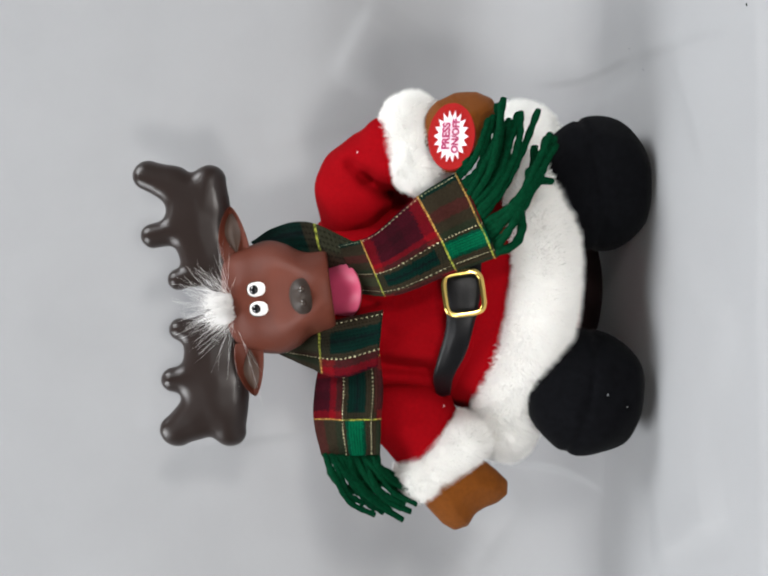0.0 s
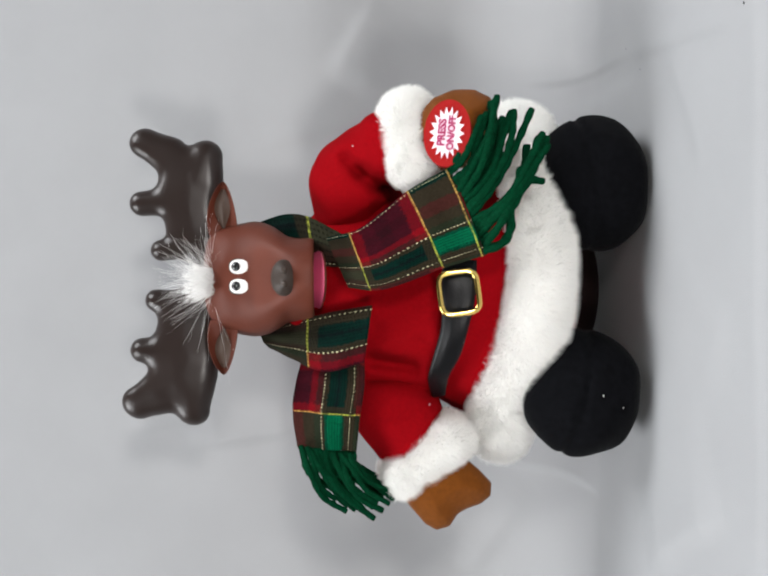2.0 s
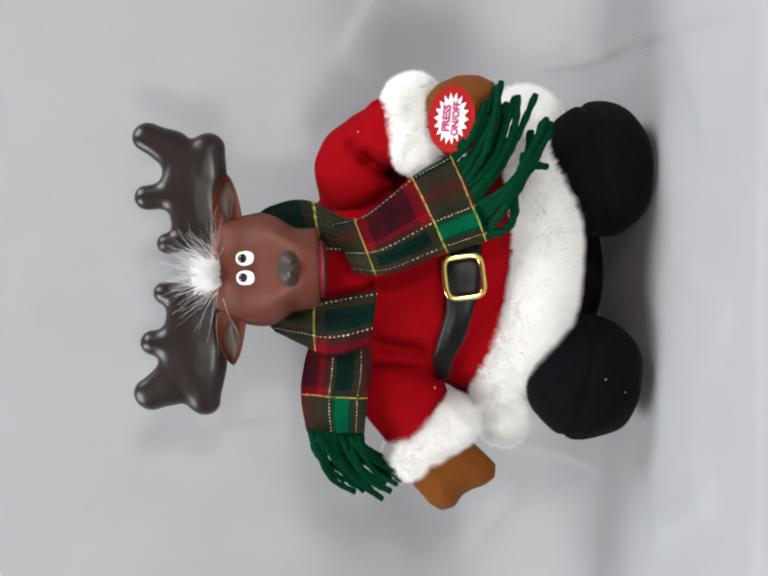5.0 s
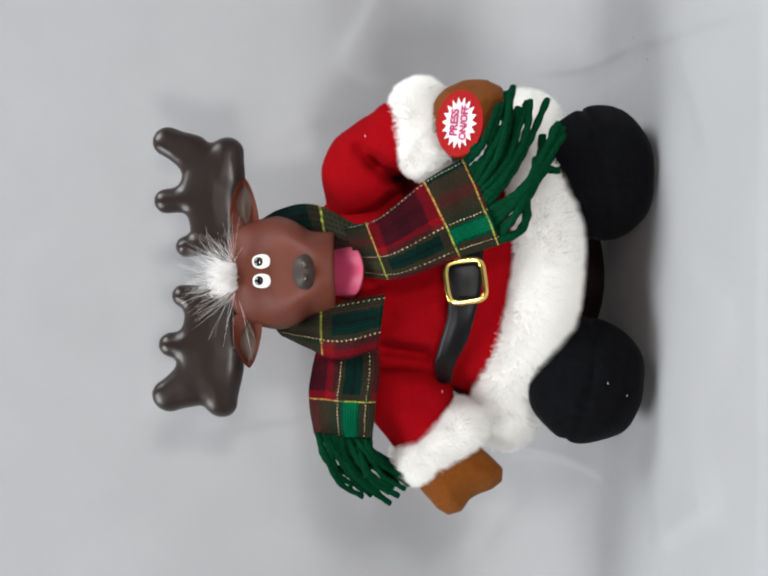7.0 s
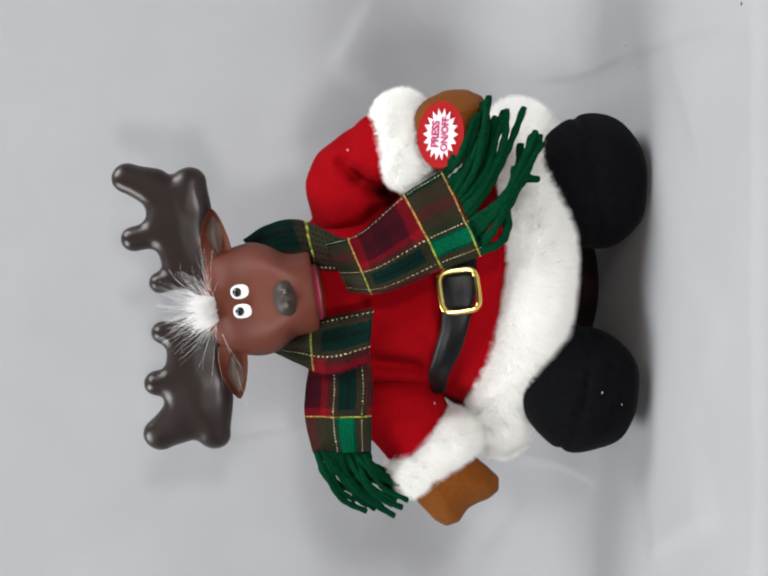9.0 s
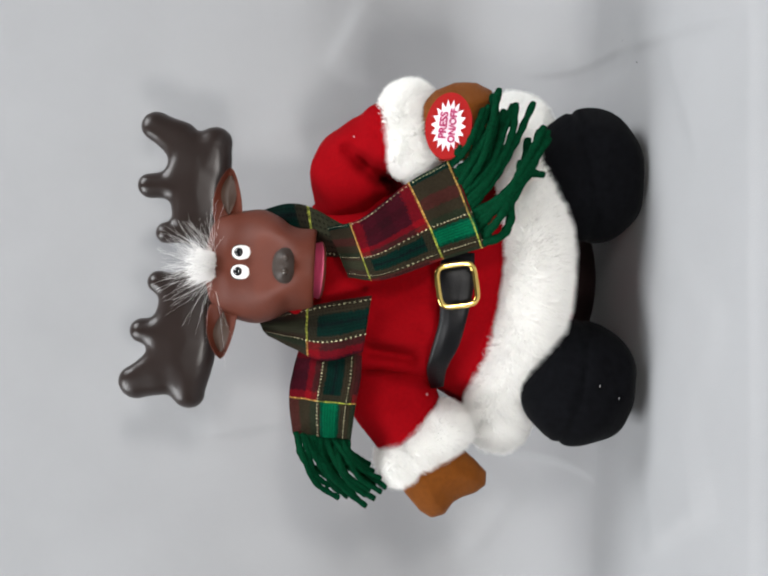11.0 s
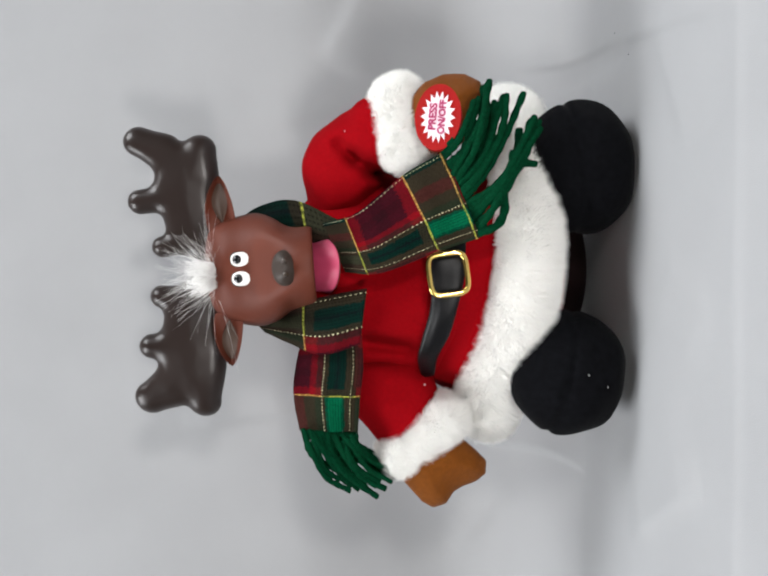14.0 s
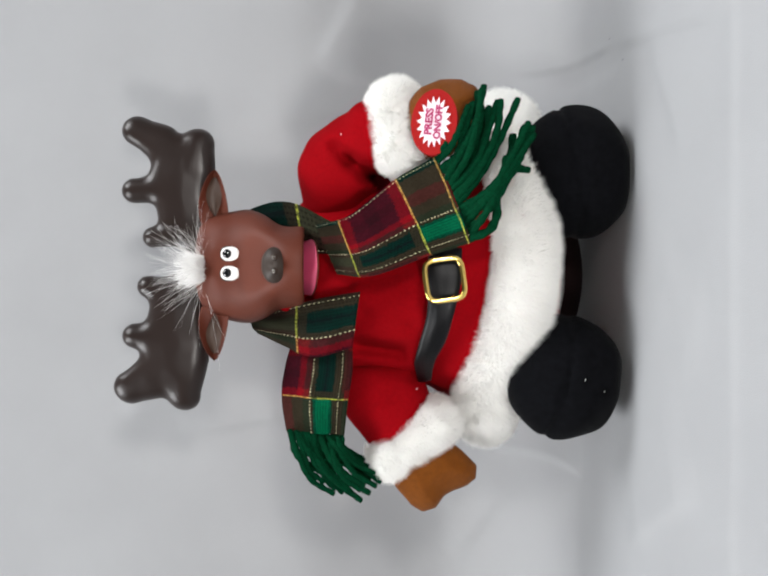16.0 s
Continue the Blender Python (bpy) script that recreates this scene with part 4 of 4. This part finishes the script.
def tuft_root(rg, i):
    if i % 3:
        r = rg.uniform(-24, 24)
        return (-8 + r, 100 + rg.normal(0, 3), -0.016 + rg.normal(0, 0.003), -4 + r * 0.5 + rg.normal(0, 8), 26 + 40 * rg.random() ** 1.4, rg.normal(0, 0.25), 0.00024)
    ang = rg.normal(0, 28)
    return (-8 + rg.normal(0, 12) + ang * 0.1, 103 + rg.normal(0, 5), -0.016 + rg.normal(0, 0.004), ang - 4, 50 + 75 * rg.random() ** 1.3, rg.normal(0, 0.45), 0.00008)


def stray_root(rg, i):
    if i < 22:
        return (20 + rg.normal(0, 10), 104, -0.014, 45 + rg.normal(0, 22), 60 + 45 * rg.random(), rg.normal(0.1, 0.4), 0.00007)
    return (-30 + rg.normal(0, 10), 104, -0.014, -75 + rg.normal(0, 16), 110 + 110 * rg.random(), rg.normal(-0.1, 0.2), 0.00006)


strands("hair_tuft", tuft_root, 620, 11, HAIR, "white fluffy hair tuft")
strands("stray_hair", stray_root, 27, 12, HAIR, "fine loose white hairs")

# ---- how it sways: seconds, sway in degrees, sideways and upward shift in mm, mouth opening ----
SWAY = [
    (0, 0.1, -0.3, 0.1, 47), (0.1, 3, -3.3, 6.5, 22), (0.2, 2.3, -2.8, 8.7, 8), (0.3, 2.5, -2.9, 3.7, 34),
    (0.4, -0.4, -1.3, -0.3, 50), (0.5, -1.9, 0.5, 4.0, 38), (0.6, -7.2, 2.7, 9.9, 15), (0.7, -7.7, 3, 3.3, 25),
    (0.8, -10.8, 4.7, -4.8, 46), (0.9, -12, 5.5, -0.9, 42), (1, -9.6, 6.2, 6.3, 18), (1.1, -8, 3.1, 5.8, 14),
    (1.2, -5.7, 1.8, -0.2, 42), (1.3, 1, -2.1, -2.2, 48), (1.4, 2.7, -3, 2.7, 30), (1.5, 2.7, -2.8, 6.9, 14),
    (1.6, 0.8, -2, 0.6, 24), (1.7, -1.1, -0.9, -3.7, 45), (1.8, -3.6, 0.6, 0.1, 42), (1.9, -7.6, 2.9, 7.8, 14),
    (2, -6.7, 4.2, 7.6, 22), (2.1, -11.9, 5.4, 1.6, 44), (2.2, -12.3, 5.6, -1.4, 44), (2.3, -11, 4.9, 5.7, 24),
    (2.4, -6.3, 2.2, 8.6, 12), (2.5, -2.4, 1.6, 2.2, 38), (2.6, 3.6, -3.6, -1.7, 45), (2.7, 4.9, -4.3, 1.5, 36),
    (2.8, 3.7, -3.6, 3.7, 14), (2.9, 1.3, -2.2, 4.9, 22), (3, -0.5, -0.1, 0.1, 46), (3.1, -4.6, 1.1, -1.2, 44),
    (3.2, -8.5, 3.4, 6.8, 16), (3.3, -10.8, 4.8, 8.8, 12), (3.4, -13.2, 6.1, 1.4, 38), (3.5, -10.5, 5.2, -0.4, 44),
    (3.6, -12.2, 5.6, 5.3, 34), (3.7, -7.1, 2.6, 8.6, 14), (3.8, -4.3, 1, 7, 24), (3.9, 2.6, -3, 0.4, 46),
    (4, 3.4, -3.5, -0.3, 46), (4.1, 2.6, -3, 3.8, 18), (4.2, -0.1, -1.4, 4, 14), (4.3, -2.2, -0.3, 3.8, 35),
    (4.4, -4.9, 1.4, 1.8, 47), (4.5, -7.7, 3, 5.1, 28), (4.6, -9.9, 4.2, 8.3, 13), (4.7, -10.9, 4.8, 4.5, 30),
    (4.8, -10.2, 4.4, 0.7, 47), (4.9, -8, 3.1, 3.9, 33), (5, -4.8, 1.3, 8.2, 13), (5.1, -1.4, -0.7, 5.6, 25),
    (5.2, 1.4, -2.3, 1, 46), (5.3, 2.9, -3.2, 2.8, 37), (5.4, 2.8, -3.1, 7.8, 15), (5.5, 1.1, -2.2, 6.7, 20),
    (5.6, -1.8, -0.5, 1.5, 43), (5.7, -5.2, 1.5, 1.9, 42), (5.8, -8.3, 3.3, 7.1, 18), (5.9, -10.4, 4.5, 7.5, 17),
    (6, -11.1, 4.9, 2.4, 40), (6.1, -10.5, 4.6, 2.7, 45), (6.2, -8.5, 3.4, 5.9, 23), (6.3, -5.6, 1.8, 5.7, 12),
    (6.4, 0, -1.5, 5.2, 16), (6.5, 3.4, -2.7, -0.1, 46), (6.6, 1.9, -2.6, -0.7, 48), (6.7, 0.3, -1.7, 6.2, 28),
    (6.8, -3, 0.2, 9.2, 14), (6.9, -4.2, 0.9, 4.8, 36), (7, -5.4, 1.8, -0.5, 46), (7.1, -10.7, 4.7, 2.6, 36),
    (7.2, -12.8, 5.9, 9.6, 14), (7.3, -13.3, 6.2, 7.3, 24), (7.4, -11.3, 5.1, -0.3, 40), (7.5, -6.0, 2.5, 0.5, 42),
    (7.6, -5.9, 1.9, 4.3, 22), (7.7, 0.7, -1.9, 6.6, 14), (7.8, 3, -3.3, 1.5, 38), (7.9, 2.6, -3, -2.9, 46),
    (8, 0.5, -1.8, 2.7, 40), (8.1, -4.5, 1.1, 9.4, 14), (8.2, -5.9, 1.9, 6.5, 26), (8.3, -7.5, 2.8, 0.4, 44),
    (8.4, -11.4, 5.1, 0.8, 42), (8.5, -10.7, 6.2, 7.1, 24), (8.6, -12.8, 5.9, 8.2, 16), (8.7, -11.4, 5.1, 1.7, 40),
    (8.8, -6.2, 2.1, -1.5, 46), (8.9, -4.6, 1.2, 2.4, 32), (9, 1.0, -2.6, 7.7, 14), (9.1, 2.9, -3.2, 3.8, 28),
    (9.2, 3, -3.3, -1.9, 46), (9.3, 0.8, -2, 0.7, 40), (9.4, -3.7, 0.6, 7.3, 14), (9.5, -4.3, 2.5, 7.2, 16),
    (9.6, -7, 2.5, 1.1, 42), (9.7, -10.1, 4.4, -0.3, 44), (9.8, -10.2, 4.4, 0.9, 35), (9.9, -8.9, 3.6, 0.4, 47),
    (10, -6.4, 2.2, 5.1, 28), (10.1, -3.3, 0.4, 8.3, 13), (10.2, -0.2, -1.4, 4.5, 30), (10.3, 2.1, -2.7, 0.7, 47),
    (10.4, 3.1, -3.3, 3.9, 33), (10.5, 2.5, -3, 8.2, 13), (10.6, 0.6, -1.8, 5.6, 25), (10.7, -2.3, -0.1, 1, 46),
    (10.8, -5.6, 1.8, 2.8, 37), (10.9, -8.5, 3.4, 7.8, 15), (11, -10.4, 4.5, 6.7, 20), (11.1, -10.9, 4.8, 1.5, 43),
    (11.2, -9.7, 4.1, 1.9, 42), (11.3, -7.1, 2.6, 7.1, 18), (11.4, -3.8, 0.7, 7.5, 17), (11.5, -0.5, -1.2, 2.4, 40),
    (11.6, 1.9, -2.6, 2, 45), (11.7, 2.8, -3.1, 4.5, 23), (11.8, 2.2, -2.8, 3.7, 38), (11.9, -2.4, -0.1, -0.1, 46),
    (12, -4.0, 1.0, 5.6, 28), (12.1, -7.9, 3.1, 11.2, 16), (12.2, -10.1, 4.4, 4.6, 30), (12.3, -12.5, 5.7, 0.1, 44),
    (12.4, -13.8, 6.5, 3.8, 38), (12.5, -9.8, 5.9, 8.3, 22), (12.6, -9.3, 3.9, 8.5, 22), (12.7, -6.2, 2.1, 1, 40),
    (12.8, 1.3, -2.2, -2.8, 48), (12.9, 2.8, -3.1, 3.7, 28), (13, 2.3, -2.3, 7.9, 16), (13.1, 0.1, -1.6, 2.4, 36),
    (13.2, -2.8, 0.1, -1.9, 44), (13.3, -4.3, 1, 1.8, 36), (13.4, -8.7, 3.5, 6.7, 16), (13.5, -8.1, 4.4, 6.6, 28),
    (13.6, -12.4, 5.7, 1, 42), (13.7, -12, 5.4, 0.2, 42), (13.8, -11.8, 5.3, 6.4, 18), (13.9, -7.5, 2.8, 8.8, 14),
    (14, -3.0, 1.9, 2.2, 42), (14.1, 2.4, -2.9, -1.7, 48), (14.2, 3.5, -3.5, 3.4, 36), (14.3, 2.5, -3, 7.6, 14),
    (14.4, 0, -1.5, 5.1, 26), (14.5, -1.6, 0.0, -0.0, 46), (14.6, -4.7, 1.2, 1.4, 42), (14.7, -8.8, 3.6, 8.8, 14),
    (14.8, -10.8, 4.7, 8.3, 16), (14.9, -12.6, 5.8, 1.2, 40), (15, -10.9, 4.6, 1.0, 46), (15.1, -12.6, 5.8, 6.9, 28),
    (15.2, -8.5, 3.4, 10.2, 14), (15.3, -4.6, 1.2, 6.2, 34), (15.4, 2, -2.7, 0.7, 48), (15.5, 3.2, -3.0, 0.9, 38),
    (15.6, 1.8, -2.6, 7.4, 20), (15.7, -1.2, -0.8, 7.6, 14), (15.8, -3.6, 0.6, 3.9, 40), (15.9, -5.7, 1.8, 0.5, 42),
    (16, -7.3, 3.8, 6.4, 26),
]


def motions():
    lean = []
    heads, jaws, fronts, sides = [], [], [], []
    for t, sway, dx, dz, m in SWAY:
        # the neck turns the face and nods as it leans and rises
        yaw = 1.91 - 0.286 * sway - 0.144 * dz - 0.038 * m
        nod = -0.84 + 0.093 * sway + 0.272 * dz + 0.008 * m
        heads.append((t, Matrix.Translation(NECK + Vector((dx / 1000, 0, dz / 1000))) @ Matrix.Rotation(radians(HEAD_TILT - sway), 4, "Y") @ Matrix.Rotation(radians(yaw), 4, "Z") @ Matrix.Rotation(radians(nod), 4, "X")))
        lean.append((t, Matrix.Translation(HUB + Vector((-0.00014 * sway - 0.0005, 0, 0.00036 * dz))) @ Matrix.Rotation(radians(-0.29 * sway - 0.3), 4, "Y")))
        fronts.append((t, Matrix.Translation(HUB + Vector((-0.000215 * sway - 0.0005, 0, 0.0006 * dz))) @ Matrix.Rotation(radians(-0.29 * sway - 0.3), 4, "Y")))
        sides.append((t, Matrix.Translation(HUB + Vector((0.00011 * sway, 0, 0.00045 * dz))) @ Matrix.Rotation(radians(-0.62 * sway), 4, "Y")))
        jaws.append((t, Matrix.Translation(hinge_local) @ Matrix.Rotation(radians(JAW_SHUT + JAW_GAIN * (m - 12)), 4, "X")))
    walk(head, heads)
    walk(torso, lean)
    walk(jaw, jaws)
    walk(scarf_front, fronts)
    walk(scarf_side, sides)


JAW_SHUT, JAW_GAIN = 0.3, 0.44
motions()
